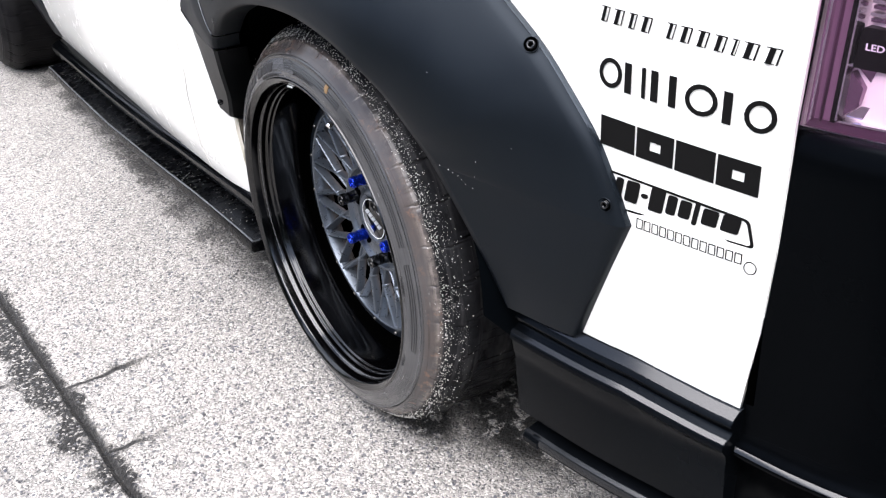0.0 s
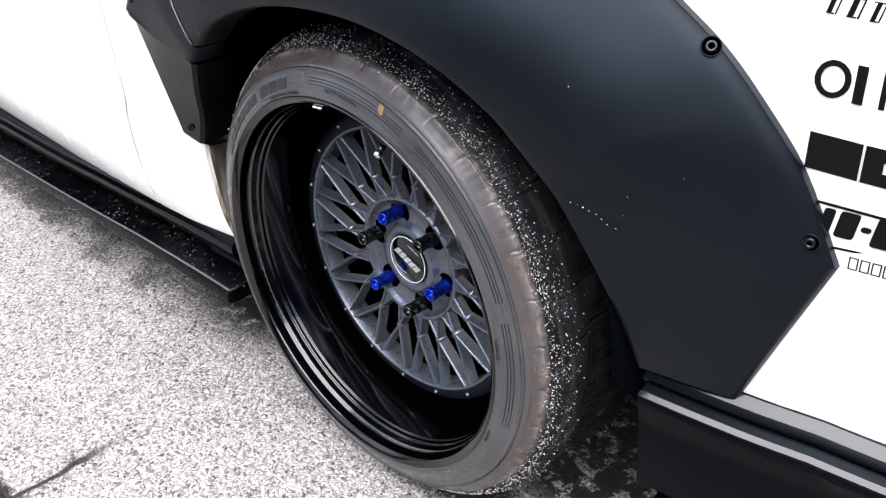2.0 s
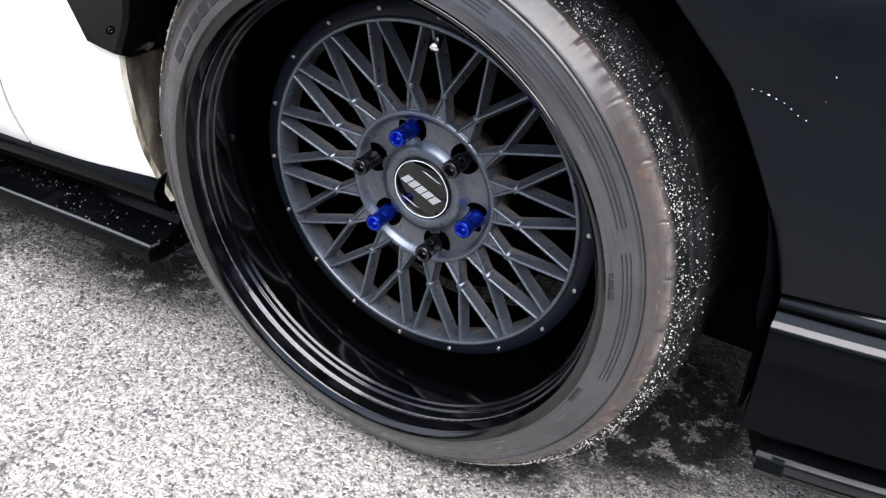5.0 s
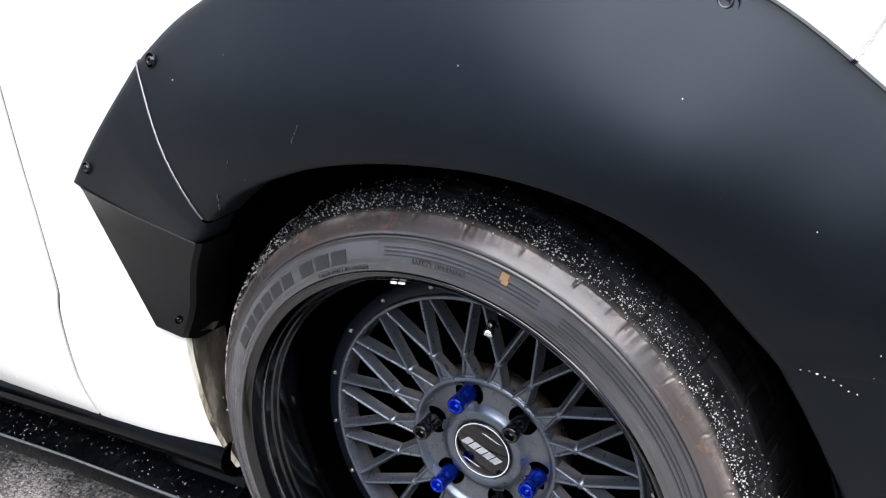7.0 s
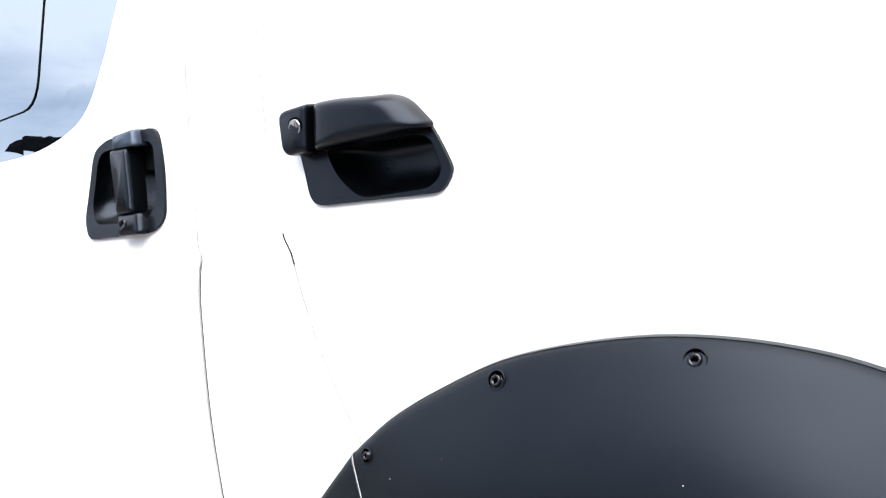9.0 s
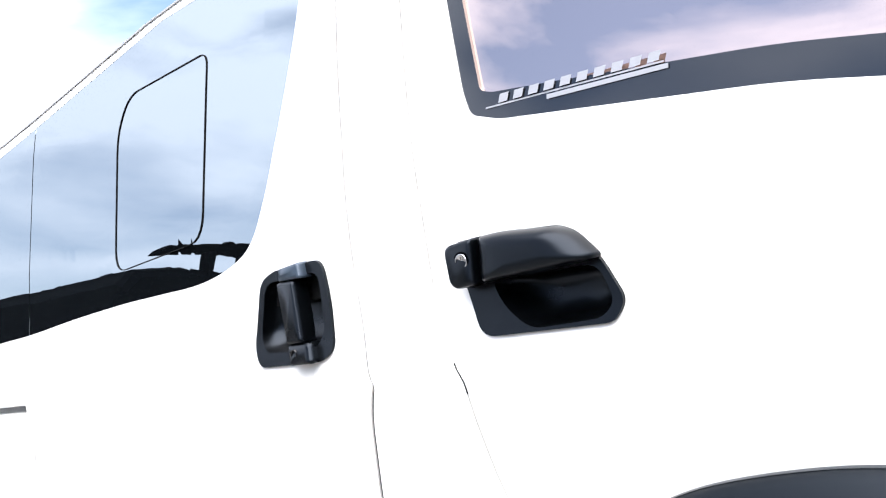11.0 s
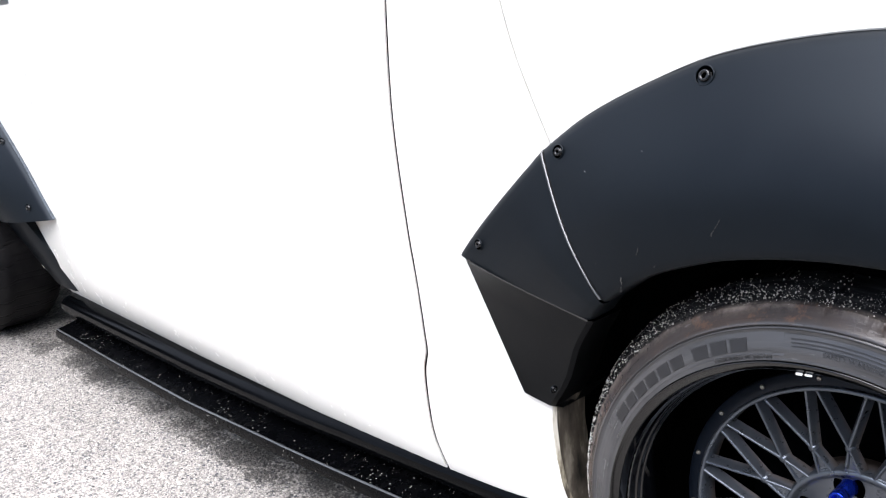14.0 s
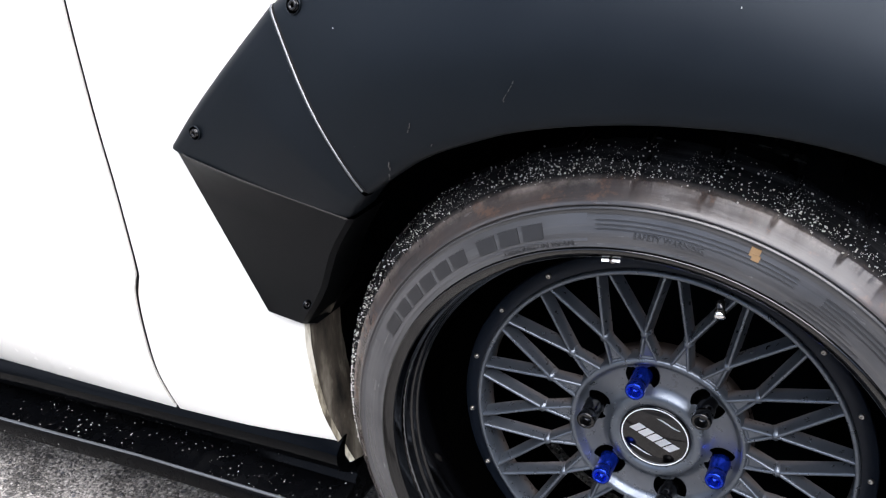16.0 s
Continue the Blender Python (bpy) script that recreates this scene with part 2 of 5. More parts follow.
def concrete():
    m = material("washed_concrete", (0.3, 0.3, 0.3), 0.85)
    at = coords(m)
    warp = node(m, "ShaderNodeTexNoise", Scale=60.0, Detail=3.0)
    wire(m, at, warp.inputs["Vector"])
    shifted = node(m, "ShaderNodeVectorMath")
    shifted.operation = "MULTIPLY_ADD"
    wire(m, warp.outputs["Color"], shifted.inputs[0])
    shifted.inputs[1].default_value = (0.012, 0.012, 0.012)
    wire(m, at, shifted.inputs[2])
    v = node(m, "ShaderNodeTexVoronoi", Scale=215.0)
    wire(m, shifted.outputs[0], v.inputs["Vector"])
    sep = node(m, "ShaderNodeSeparateColor")
    wire(m, v.outputs["Color"], sep.inputs[0])
    stones = ramp(m, sep.outputs[0], [(0.0, (0.045, 0.046, 0.052)), (0.10, (0.11, 0.112, 0.12)), (0.24, (0.29, 0.28, 0.27)), (0.5, (0.44, 0.425, 0.40)), (0.85, (0.56, 0.54, 0.505)), (1.0, (0.76, 0.74, 0.71))])
    v3 = node(m, "ShaderNodeTexVoronoi", Scale=410.0)
    wire(m, at, v3.inputs["Vector"])
    sep3 = node(m, "ShaderNodeSeparateColor")
    wire(m, v3.outputs["Color"], sep3.inputs[0])
    grains = ramp(m, sep3.outputs[0], [(0.0, (0.05, 0.05, 0.052)), (0.25, (0.20, 0.195, 0.19)), (0.6, (0.45, 0.435, 0.41)), (1.0, (0.64, 0.625, 0.60))])
    stones = mixed(m, ramp(m, noise_of(m, at, 70, 3), [(0.50, 0.0), (0.54, 1.0)]), stones, grains)
    v2 = node(m, "ShaderNodeTexVoronoi", Scale=112.0)
    wire(m, shifted.outputs[0], v2.inputs["Vector"])
    sep2 = node(m, "ShaderNodeSeparateColor")
    wire(m, v2.outputs["Color"], sep2.inputs[0])
    big = calc(m, "MULTIPLY", calc(m, "GREATER_THAN", sep2.outputs[1], 0.76), calc(m, "LESS_THAN", v2.outputs["Distance"], 0.40))
    bigtone = ramp(m, sep2.outputs[0], [(0.0, (0.06, 0.066, 0.085)), (0.55, (0.16, 0.165, 0.185)), (0.8, (0.38, 0.36, 0.33)), (1.0, (0.70, 0.67, 0.62))])
    base = mixed(m, big, stones, bigtone)
    paste = ramp(m, v.outputs["Distance"], [(0.50, 0.0), (0.72, 1.0)])
    base = mixed(m, calc(m, "MULTIPLY", paste, 0.55), base, (0.17, 0.165, 0.155))
    broad = ramp(m, noise_of(m, at, 1.7, 5), [(0.3, 0.60), (0.7, 0.76)])
    base = mixed(m, 1.0, mixed(m, 1.0, base, (1.0, 0.972, 0.94), "MULTIPLY"), broad, "MULTIPLY")
    # dirt gathered along the joint and its side cracks
    xyz = node(m, "ShaderNodeSeparateXYZ")
    wire(m, at, xyz.inputs[0])
    gap = calc(m, "ADD", calc(m, "MULTIPLY_ADD", calc(m, "MAXIMUM", calc(m, "MINIMUM", xyz.outputs["X"], 0.6), -4.0), -0.0585, 0.517), xyz.outputs["Y"])
    d = calc(m, "ABSOLUTE", gap)
    near = calc(m, "MAXIMUM", ramp(m, d, [(0.0, 1.0), (0.034, 0.0)]), calc(m, "MULTIPLY", calc(m, "LESS_THAN", gap, 0.0), calc(m, "MULTIPLY", ramp(m, d, [(0.0, 1.0), (0.035, 0.75), (0.085, 0.0)]), ramp(m, calc(m, "ADD", xyz.outputs["X"], 1.0), [(0.78, 1.0), (0.98, 0.5)]))))
    blot = ramp(m, calc(m, "ADD", calc(m, "ADD", calc(m, "MULTIPLY", noise_of(m, at, 11, 4, 0.6), 0.6), calc(m, "MULTIPLY", noise_of(m, at, 75, 4, 0.7), 0.4)), calc(m, "MULTIPLY", near, 0.30)), [(0.60, 0.0), (0.70, 1.0)])
    dirt = calc(m, "MULTIPLY", ramp(m, near, [(0.0, 0.0), (0.25, 1.0)]), calc(m, "MULTIPLY", blot, ramp(m, sep.outputs[1], [(0.74, 1.0), (0.80, 0.25)])))
    wander = calc(m, "MULTIPLY", calc(m, "SUBTRACT", noise_of(m, at, 26, 4), 0.5), 0.02)
    for cx, y0, y1 in ((-0.350, -0.537, -0.320), (-0.114, -0.524, -0.375), (-0.43, -0.78, -0.542)):
        off_x = calc(m, "ABSOLUTE", calc(m, "ADD", calc(m, "SUBTRACT", xyz.outputs["X"], cx), wander))
        along = calc(m, "MULTIPLY", calc(m, "GREATER_THAN", xyz.outputs["Y"], y0), ramp(m, calc(m, "SUBTRACT", y1, xyz.outputs["Y"]), [(0.0, 0.0), (0.10, 1.0)]))
        thin = calc(m, "MULTIPLY", along, calc(m, "MAXIMUM", ramp(m, off_x, [(0.0045, 1.0), (0.0085, 0.0)]), calc(m, "MULTIPLY", ramp(m, off_x, [(0.008, 1.0), (0.026, 0.0)]), ramp(m, noise_of(m, at, 60, 4, 0.7), [(0.50, 0.0), (0.60, 0.9)]))))
        dirt = calc(m, "MAXIMUM", dirt, thin)
    dirt = calc(m, "MAXIMUM", dirt, ramp(m, d, [(0.006, 1.0), (0.014, 0.0)]))
    outer = calc(m, "MULTIPLY", calc(m, "LESS_THAN", gap, -0.005), ramp(m, noise_of(m, at, 6, 4), [(0.60, 0.0), (0.74, 0.25)]))
    # painted patches: a stain, the tyre's contact shadow, grime with the skirt's shade
    oil_shade = calc(m, "ADD", 0.0, 0.0)
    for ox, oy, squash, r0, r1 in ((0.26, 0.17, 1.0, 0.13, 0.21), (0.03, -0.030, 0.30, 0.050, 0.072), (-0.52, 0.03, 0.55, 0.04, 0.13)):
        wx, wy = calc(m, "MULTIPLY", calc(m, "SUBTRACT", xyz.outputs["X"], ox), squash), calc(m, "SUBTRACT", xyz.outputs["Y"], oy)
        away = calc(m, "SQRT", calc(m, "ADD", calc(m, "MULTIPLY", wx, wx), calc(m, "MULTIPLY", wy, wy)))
        oil_shade = calc(m, "MAXIMUM", oil_shade, calc(m, "MULTIPLY", ramp(m, away, [(r0, 1.0), (r1, 0.0)]), ramp(m, noise_of(m, at, 30, 5, 0.75), [(0.42, 0.0), (0.47, 1.0)])))
    # ragged strip beside the side skirt: dirt, and the skirt's shade painted in
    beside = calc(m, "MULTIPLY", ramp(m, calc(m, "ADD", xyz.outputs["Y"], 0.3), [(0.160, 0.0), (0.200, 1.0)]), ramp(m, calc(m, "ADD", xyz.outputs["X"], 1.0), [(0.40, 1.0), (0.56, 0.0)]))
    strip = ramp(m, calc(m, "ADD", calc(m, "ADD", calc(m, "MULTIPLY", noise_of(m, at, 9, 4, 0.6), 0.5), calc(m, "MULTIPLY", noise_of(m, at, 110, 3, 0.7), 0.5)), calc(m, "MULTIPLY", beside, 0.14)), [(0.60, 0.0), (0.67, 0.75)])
    oil_shade = calc(m, "MAXIMUM", oil_shade, calc(m, "MULTIPLY", strip, ramp(m, beside, [(0.0, 0.0), (0.15, 1.0)])))
    stained_shaded = calc(m, "MAXIMUM", calc(m, "MAXIMUM", dirt, outer), oil_shade)
    base = mixed(m, stained_shaded, base, mixed(m, 1.0, base, (0.036, 0.034, 0.031), "MULTIPLY"))
    # added dark ground out of view beyond the concrete apron, to darken reflections
    unseen_dark = calc(m, "MAXIMUM", calc(m, "MULTIPLY", calc(m, "LESS_THAN", xyz.outputs["Y"], -3.4), calc(m, "GREATER_THAN", xyz.outputs["X"], -3.0)), calc(m, "GREATER_THAN", xyz.outputs["X"], 1.0))
    dark_grit = ramp(m, sep3.outputs[0], [(0.0, (0.03, 0.03, 0.031)), (0.8, (0.06, 0.06, 0.06)), (1.0, (0.14, 0.14, 0.135))])
    base = mixed(m, unseen_dark, base, dark_grit)
    put(m, "Base Color", base)
    high = calc(m, "SUBTRACT", 1.0, v.outputs["Distance"])
    bumped(m, high, 0.7, 0.004)
    put(m, "Roughness", ramp(m, sep.outputs[1], [(0.0, 0.55), (0.6, 0.9)]))
    return m


def tinted_glass(name, tone, ior=1.9, clear=True, tint=(1, 1, 1)):
    m = material(name, tone, 0.0, ior=ior)
    b = m.node_tree.nodes["Principled BSDF"]
    b.inputs["Transmission Weight"].default_value = 0.9 if clear else 0.0
    b.inputs["Specular Tint"].default_value = (*tint, 1)
    return m


WHITE, BLACK, DIRTY = white_paint(), black_plastic(), dirty_black()
# blade's copy of the plastic: dust, and the face's shading put into its colour
DUSTY_SHADED = black_plastic("dusty_shaded_black", 0.36, 0.0009, 0.5, 0.13, (1.0, 1.05, 1.12))
MATT = black_plastic("matt_black_liner", 0.9, 0.0008, 0.05, 0.02)
SATIN, PALER = black_plastic("satin_black", 0.22, 0.0006, 0.1, 0.035, (1.0, 1.2, 1.5)), black_plastic("paler_black", 0.3, 0.02, 0.1, 0.6)
HANDLE = black_plastic("handle_black", 0.29, 0.0005, 0.03, 0.25)
CORNER = black_plastic("corner_black", 0.24, 0.0010, 0.1, 0.085, (1.0, 1.25, 1.6))
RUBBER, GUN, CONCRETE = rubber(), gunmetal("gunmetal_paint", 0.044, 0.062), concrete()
# spoke copy: dust and painted shade start nearer the face
DUSTED_SHADED_GUN = gunmetal("dusted_shaded_gunmetal", 0.0385, 0.0510)
RIM_EDGE = black_plastic("rim_black", 0.24, 0.002, 0.0, 0.7)
# paler and glossier than the plastic, to draw edge highlights
EDGE_GLINT = material("edge_highlight", (0.05, 0.055, 0.06), 0.32, spec=1.0)
FOLD = material("fold_highlight", (0.020, 0.018, 0.016), 0.42, spec=0.4)
# glossier than the bumper: strips of it stand in for the ledges' sheen
LEDGE_SHEEN = material("ledge_sheen", (0.05, 0.055, 0.062), 0.17, spec=0.5)
put(LEDGE_SHEEN, "Base Color", ramp(LEDGE_SHEEN, noise_of(LEDGE_SHEEN, coords(LEDGE_SHEEN), 25, 5), [(0.3, (0.003, 0.0036, 0.0045)), (0.75, (0.006, 0.007, 0.0085))]))
SILL = black_plastic("sill_black", 0.16, 0.0005, 0.15, 0.06, (1.0, 1.2, 1.5))
DARK_GLASS = material("dark_window", (0.004, 0.0045, 0.006), 0.05, spec=0.2)
TRIM = material("gloss_trim", (0.004, 0.005, 0.007), 0.08, spec=1.0)
# near-black without reflection: dish floor, plus shade for nut pockets and bolt recesses
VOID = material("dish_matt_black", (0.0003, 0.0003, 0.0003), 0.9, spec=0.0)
BARREL = material("barrel_black", (0.0004, 0.0004, 0.0005), 0.10, spec=0.6)
RAIL = material("rail_steel", (0.55, 0.56, 0.56), 0.28, metal=1.0)
BOLT_STEEL = material("black_oxide_steel", (0.003, 0.0033, 0.004), 0.22, spec=0.45)
GLOSS = material("gloss_black", (0.0008, 0.0008, 0.0010), 0.06, spec=0.5)
DARK_RING = material("dark_anodised", (0.006, 0.009, 0.015), 0.38, metal=0.2, spec=0.25)
CHROME = material("chrome", (0.78, 0.78, 0.78), 0.12, metal=1.0)
STEEL = material("dull_steel", (0.32, 0.30, 0.27), 0.3, metal=1.0)
BLUE = material("blue_anodised", (0.006, 0.028, 0.34), 0.2, metal=0.85)
INK = material("black_vinyl", (0.004, 0.004, 0.004), 0.4, spec=0.1)
SILVER_INK = material("silver_vinyl", (0.75, 0.76, 0.78), 0.4)
DULL_INK = material("dull_silver_vinyl", (0.30, 0.31, 0.33), 0.4)
WHITE_INK = material("white_vinyl", (0.82, 0.82, 0.82), 0.4)
TREAD = material("rear_rubber", (0.0035, 0.0035, 0.004), 0.5, spec=0.08)
put(TREAD, "Base Color", ramp(TREAD, noise_of(TREAD, coords(TREAD), 18, 6), [(0.3, (0.005, 0.005, 0.006)), (0.75, (0.016, 0.0155, 0.016))]))
GREY_RUBBER = material("raised_rubber", (0.016, 0.016, 0.017), 0.4, spec=0.4)
PALE_RUBBER = material("wiped_rubber", (0.040, 0.040, 0.043), 0.20, spec=1.0)
OCHRE = material("ochre_mark", (0.20, 0.12, 0.05), 0.7)
SCUFF = material("pale_scuff", (0.05, 0.05, 0.048), 0.6)
MUD = material("dried_mud", (0.05, 0.04, 0.03), 0.8, spec=0.2)
put(MUD, "Base Color", ramp(MUD, noise_of(MUD, coords(MUD, (60, 30, 9)), 1.0, 6), [(0.38, (0.008, 0.007, 0.006)), (0.55, (0.05, 0.042, 0.032)), (0.75, (0.22, 0.20, 0.16))]))
MUDDY = material("muddy_white", (0.6, 0.58, 0.5), 0.5)
put(MUDDY, "Base Color", ramp(MUDDY, noise_of(MUDDY, coords(MUDDY, (50, 40, 10)), 1.0, 7, 0.65), [(0.36, (0.05, 0.042, 0.03)), (0.46, (0.30, 0.27, 0.20)), (0.56, (0.66, 0.63, 0.54))]))
GLASS = tinted_glass("mirror_tint_glass", (0.004, 0.005, 0.006), 4.7, False, (0.88, 0.96, 1.0))
# front window: dark glass whose strong reflections are tinted pink
CLEAR = tinted_glass("pink_mirroring_glass", (0.02, 0.016, 0.016), 14.0, False, (1.0, 0.78, 0.68))
LENS = material("pink_tinted_lens", (0.80, 0.55, 0.74), 0.05, ior=1.45)
PINK = material("pink_chrome", (0.30, 0.20, 0.28), 0.2, metal=0.9)
MAUVE = material("mauve_plastic", (0.16, 0.095, 0.14), 0.25)
PLUM = material("plum_plastic", (0.06, 0.028, 0.05), 0.3)
LENS.node_tree.nodes["Principled BSDF"].inputs["Specular Tint"].default_value = (1, 0.9, 1, 1)
see = node(LENS, "ShaderNodeBsdfTransparent", Color=(0.87, 0.72, 0.84, 1))
lens_mix = node(LENS, "ShaderNodeMixShader", Fac=0.03)
shine = node(LENS, "ShaderNodeBsdfGlossy", Color=(1.0, 0.9, 1.0, 1), Roughness=0.03)
wire(LENS, see.outputs[0], lens_mix.inputs[1])
wire(LENS, shine.outputs[0], lens_mix.inputs[2])
wire(LENS, lens_mix.outputs[0], LENS.node_tree.nodes["Material Output"].inputs["Surface"])
GREY_TRIM = material("grey_trim", (0.32, 0.32, 0.32), 0.5)
SEAL = material("seal_rubber", (0.004, 0.004, 0.004), 0.7, spec=0.1)
LEAF = material("far_foliage", (0.035, 0.05, 0.025), 0.9)
put(LEAF, "Base Color", ramp(LEAF, noise_of(LEAF, coords(LEAF), 0.6, 5), [(0.3, (0.02, 0.03, 0.018)), (0.7, (0.055, 0.075, 0.04))]))


# ---- building helpers ----
def thing(name, label, category, group="", kind=""):
    return tagged(new(name), label, category, group, kind)


def finish(bm, name, smooth=True):
    me = bpy.data.meshes.new(name)
    for f in bm.faces:
        f.smooth = smooth
    bm.to_mesh(me)
    bm.free()
    return me


def part(name, bm, mat, parent, label="", smooth=True, at=None):
    me = bm if isinstance(bm, bpy.types.Mesh) else finish(bm, name, smooth)
    if mat and not me.materials:
        me.materials.append(mat)
    ob = new(name, me)
    ob.parent = parent
    if at is not None:
        ob.matrix_basis = at
    if label:
        ob["label"] = label
    return ob


def smoothed(xs, ys, lo, hi, spread):
    """A dense, softened table of a broken line."""
    gx = np.arange(lo, hi, 0.004)
    gy = np.interp(gx, xs, ys)
    k = np.exp(-0.5 * (np.arange(-90, 91) * 0.004 / spread) ** 2)
    k /= k.sum()
    gy = np.convolve(np.pad(gy, 90, mode="edge"), k, mode="valid")
    return gx, gy


PLAN = smoothed([-3.4, -2.57, -2.0, -.6, -.45, -.3, -.15, 0, .25, .45, .56, .73, .85, .93, 1.0],
                [-.03, -.075, -.08, -.105, -.105, -.092, -.072, -.055, -.035, -.015, 0, .04, .09, .15, .22], -3.7, 1.1, 0.035)
RISE = smoothed([.1, .15, .20, .24, .3, .4, .5, 1.03, 1.1, 1.2, 1.3, 1.6, 1.85], [.088, .064, .036, .020, .009, .002, 0, 0, .022, .04, .055, .115, .18], 0.0, 2.0, 0.018)
MID = 0.77


def side(x, z):
    """The y of the van's near flank."""
    return float(np.interp(x, *PLAN) + np.interp(z, *RISE))


def spline(keys, n=8, closed=False):
    """Points of a smooth curve through keys (tuples of any length)."""
    p = np.array(keys, float)
    m, out = len(p), []
    for i in range(m if closed else m - 1):
        if closed:
            a, b, c, d = p[i - 1], p[i], p[(i + 1) % m], p[(i + 2) % m]
        else:
            a, b, c, d = p[max(i - 1, 0)], p[i], p[i + 1], p[min(i + 2, m - 1)]
        for k in range(n):
            t = k / n
            out.append(tuple(0.5 * (2 * b + (c - a) * t + (2 * a - 5 * b + 4 * c - d) * t * t + (3 * b - a - 3 * c + d) * t ** 3)))
    if not closed:
        out.append(tuple(p[-1]))
    return out


def rounded(corners, radius, n=5):
    """A polygon with its corners rounded."""
    out, m = [], len(corners)
    for i in range(m):
        a, b, c = (Vector(corners[(i + k) % m]) for k in (-1, 0, 1))
        r = min(radius if isinstance(radius, float) else radius[i], (a - b).length * 0.48, (c - b).length * 0.48)
        p, q = b + (a - b).normalized() * r, b + (c - b).normalized() * r
        for k in range(n + 1):
            t = k / n
            out.append(tuple((1 - t) ** 2 * p + 2 * t * (1 - t) * b + t * t * q))
    return out


def skin(name, outline, mat, parent, holes=(), off=0.0, thick=0.012, step=0.07, label="", surf=side):
    """A panel on the flank: an outline in (x, z), with holes, bent to the flank's shape, with its edges turned in."""
    bm = bmesh.new()
    edges = []
    for loop in (outline, *holes):
        vs = [bm.verts.new((x, 0, z)) for x, z in loop]
        edges += [bm.edges.new((vs[i], vs[(i + 1) % len(vs)])) for i in range(len(vs))]
    bmesh.ops.triangle_fill(bm, edges=edges, use_beauty=True, use_dissolve=False)
    xs, zs = [v.co.x for v in bm.verts], [v.co.z for v in bm.verts]
    for axis, lo, hi in ((0, min(xs), max(xs)), (2, min(zs), max(zs))):
        k = math.floor(lo / step) + 1
        while k * step < hi:
            co, no = [0, 0, 0], [0, 0, 0]
            co[axis], no[axis] = k * step, 1
            bmesh.ops.bisect_plane(bm, geom=bm.verts[:] + bm.edges[:] + bm.faces[:], dist=1e-5, plane_co=co, plane_no=no)
            k += 1
    bm.normal_update()
    for f in bm.faces:
        if f.normal.y > 0:
            f.normal_flip()
    for v in bm.verts:
        v.co.y = surf(v.co.x, v.co.z) + off
    rim = [e for e in bm.edges if len(e.link_faces) == 1]
    made = bmesh.ops.extrude_edge_only(bm, edges=rim)["geom"]
    for v in made:
        if isinstance(v, bmesh.types.BMVert):
            v.co.y += thick
    for e in rim:
        e.smooth = False
    return part(name, bm, mat, parent, label)


def ring_between(bm, loops, close=True, cap_first=False, cap_last=False):
    """Quads between successive loops of points of equal length."""
    rows = [[bm.verts.new(p) for p in loop] for loop in loops]
    for a, b in zip(rows, rows[1:]):
        n = len(a)
        for i in range(n if close else n - 1):
            j = (i + 1) % n
            bm.faces.new((a[i], a[j], b[j], b[i]))
    if cap_first:
        bm.faces.new(rows[0][::-1])
    if cap_last:
        bm.faces.new(rows[-1])
    bmesh.ops.recalc_face_normals(bm, faces=bm.faces[:])
    return bm


def puff(outline, levels, surf=side, cap=True):
    """A plate or bowl on the flank: the outline shrunk towards its middle step by step, at offsets from the flank."""
    loop = np.array(list(outline) + [outline[0]], float)
    run = np.concatenate([[0], np.cumsum(np.hypot(*np.diff(loop, axis=0).T))])
    even = np.linspace(0, run[-1], 97)[:-1]
    outline = [(float(a), float(b)) for a, b in zip(np.interp(even, run, loop[:, 0]), np.interp(even, run, loop[:, 1]))]
    c = np.mean(outline, axis=0)
    loops = []
    for scale, off in levels:
        loops.append([(c[0] + (x - c[0]) * scale, surf(c[0] + (x - c[0]) * scale, c[1] + (z - c[1]) * scale) + off, c[1] + (z - c[1]) * scale) for x, z in outline])
    return ring_between(bmesh.new(), loops, cap_last=cap)


def lathe(profile, n=96, turn=0.0):
    """A ring or disc round the y axis from a profile of (radius, y)."""
    bm = bmesh.new()
    loops = [[(r * math.cos(turn + 2 * math.pi * i / n), y, r * math.sin(turn + 2 * math.pi * i / n)) for i in range(n)] for r, y in profile]
    return ring_between(bm, loops)


def sweep(stations, profile, place, cap=True):
    """A profile carried along stations; place(station, point) gives each vertex."""
    bm = bmesh.new()
    ring_between(bm, [[place(s, p) for p in profile] for s in stations], close=True, cap_first=cap, cap_last=cap)
    for e in bm.edges:
        if len(e.link_faces) == 2 and e.calc_face_angle(0) > .55:
            e.smooth = False
    return bm


def box(bm, lo, hi, bevel=0.0):
    made = bmesh.ops.create_cube(bm, size=1.0)["verts"]
    for v in made:
        v.co = Vector([(l + h) / 2 + c * (h - l) for c, l, h in zip(v.co, lo, hi)])
    if bevel:
        es = list({e for v in made for e in v.link_edges})
        bmesh.ops.bevel(bm, geom=es, offset=bevel, segments=2, affect="EDGES", profile=0.6)
    return bm


def letters(text, size):
    """The mesh of a line of writing, lying in x and y, centred."""
    cu = bpy.data.curves.new("writing", "FONT")
    cu.body, cu.size, cu.extrude = text, size, 0.0004
    cu.align_x, cu.align_y = "CENTER", "CENTER"
    cu.resolution_u = 3
    ob = new("writing", cu)
    me = bpy.data.meshes.new_from_object(ob.evaluated_get(bpy.context.evaluated_depsgraph_get()))
    bpy.data.objects.remove(ob)
    bpy.data.curves.remove(cu)
    return me


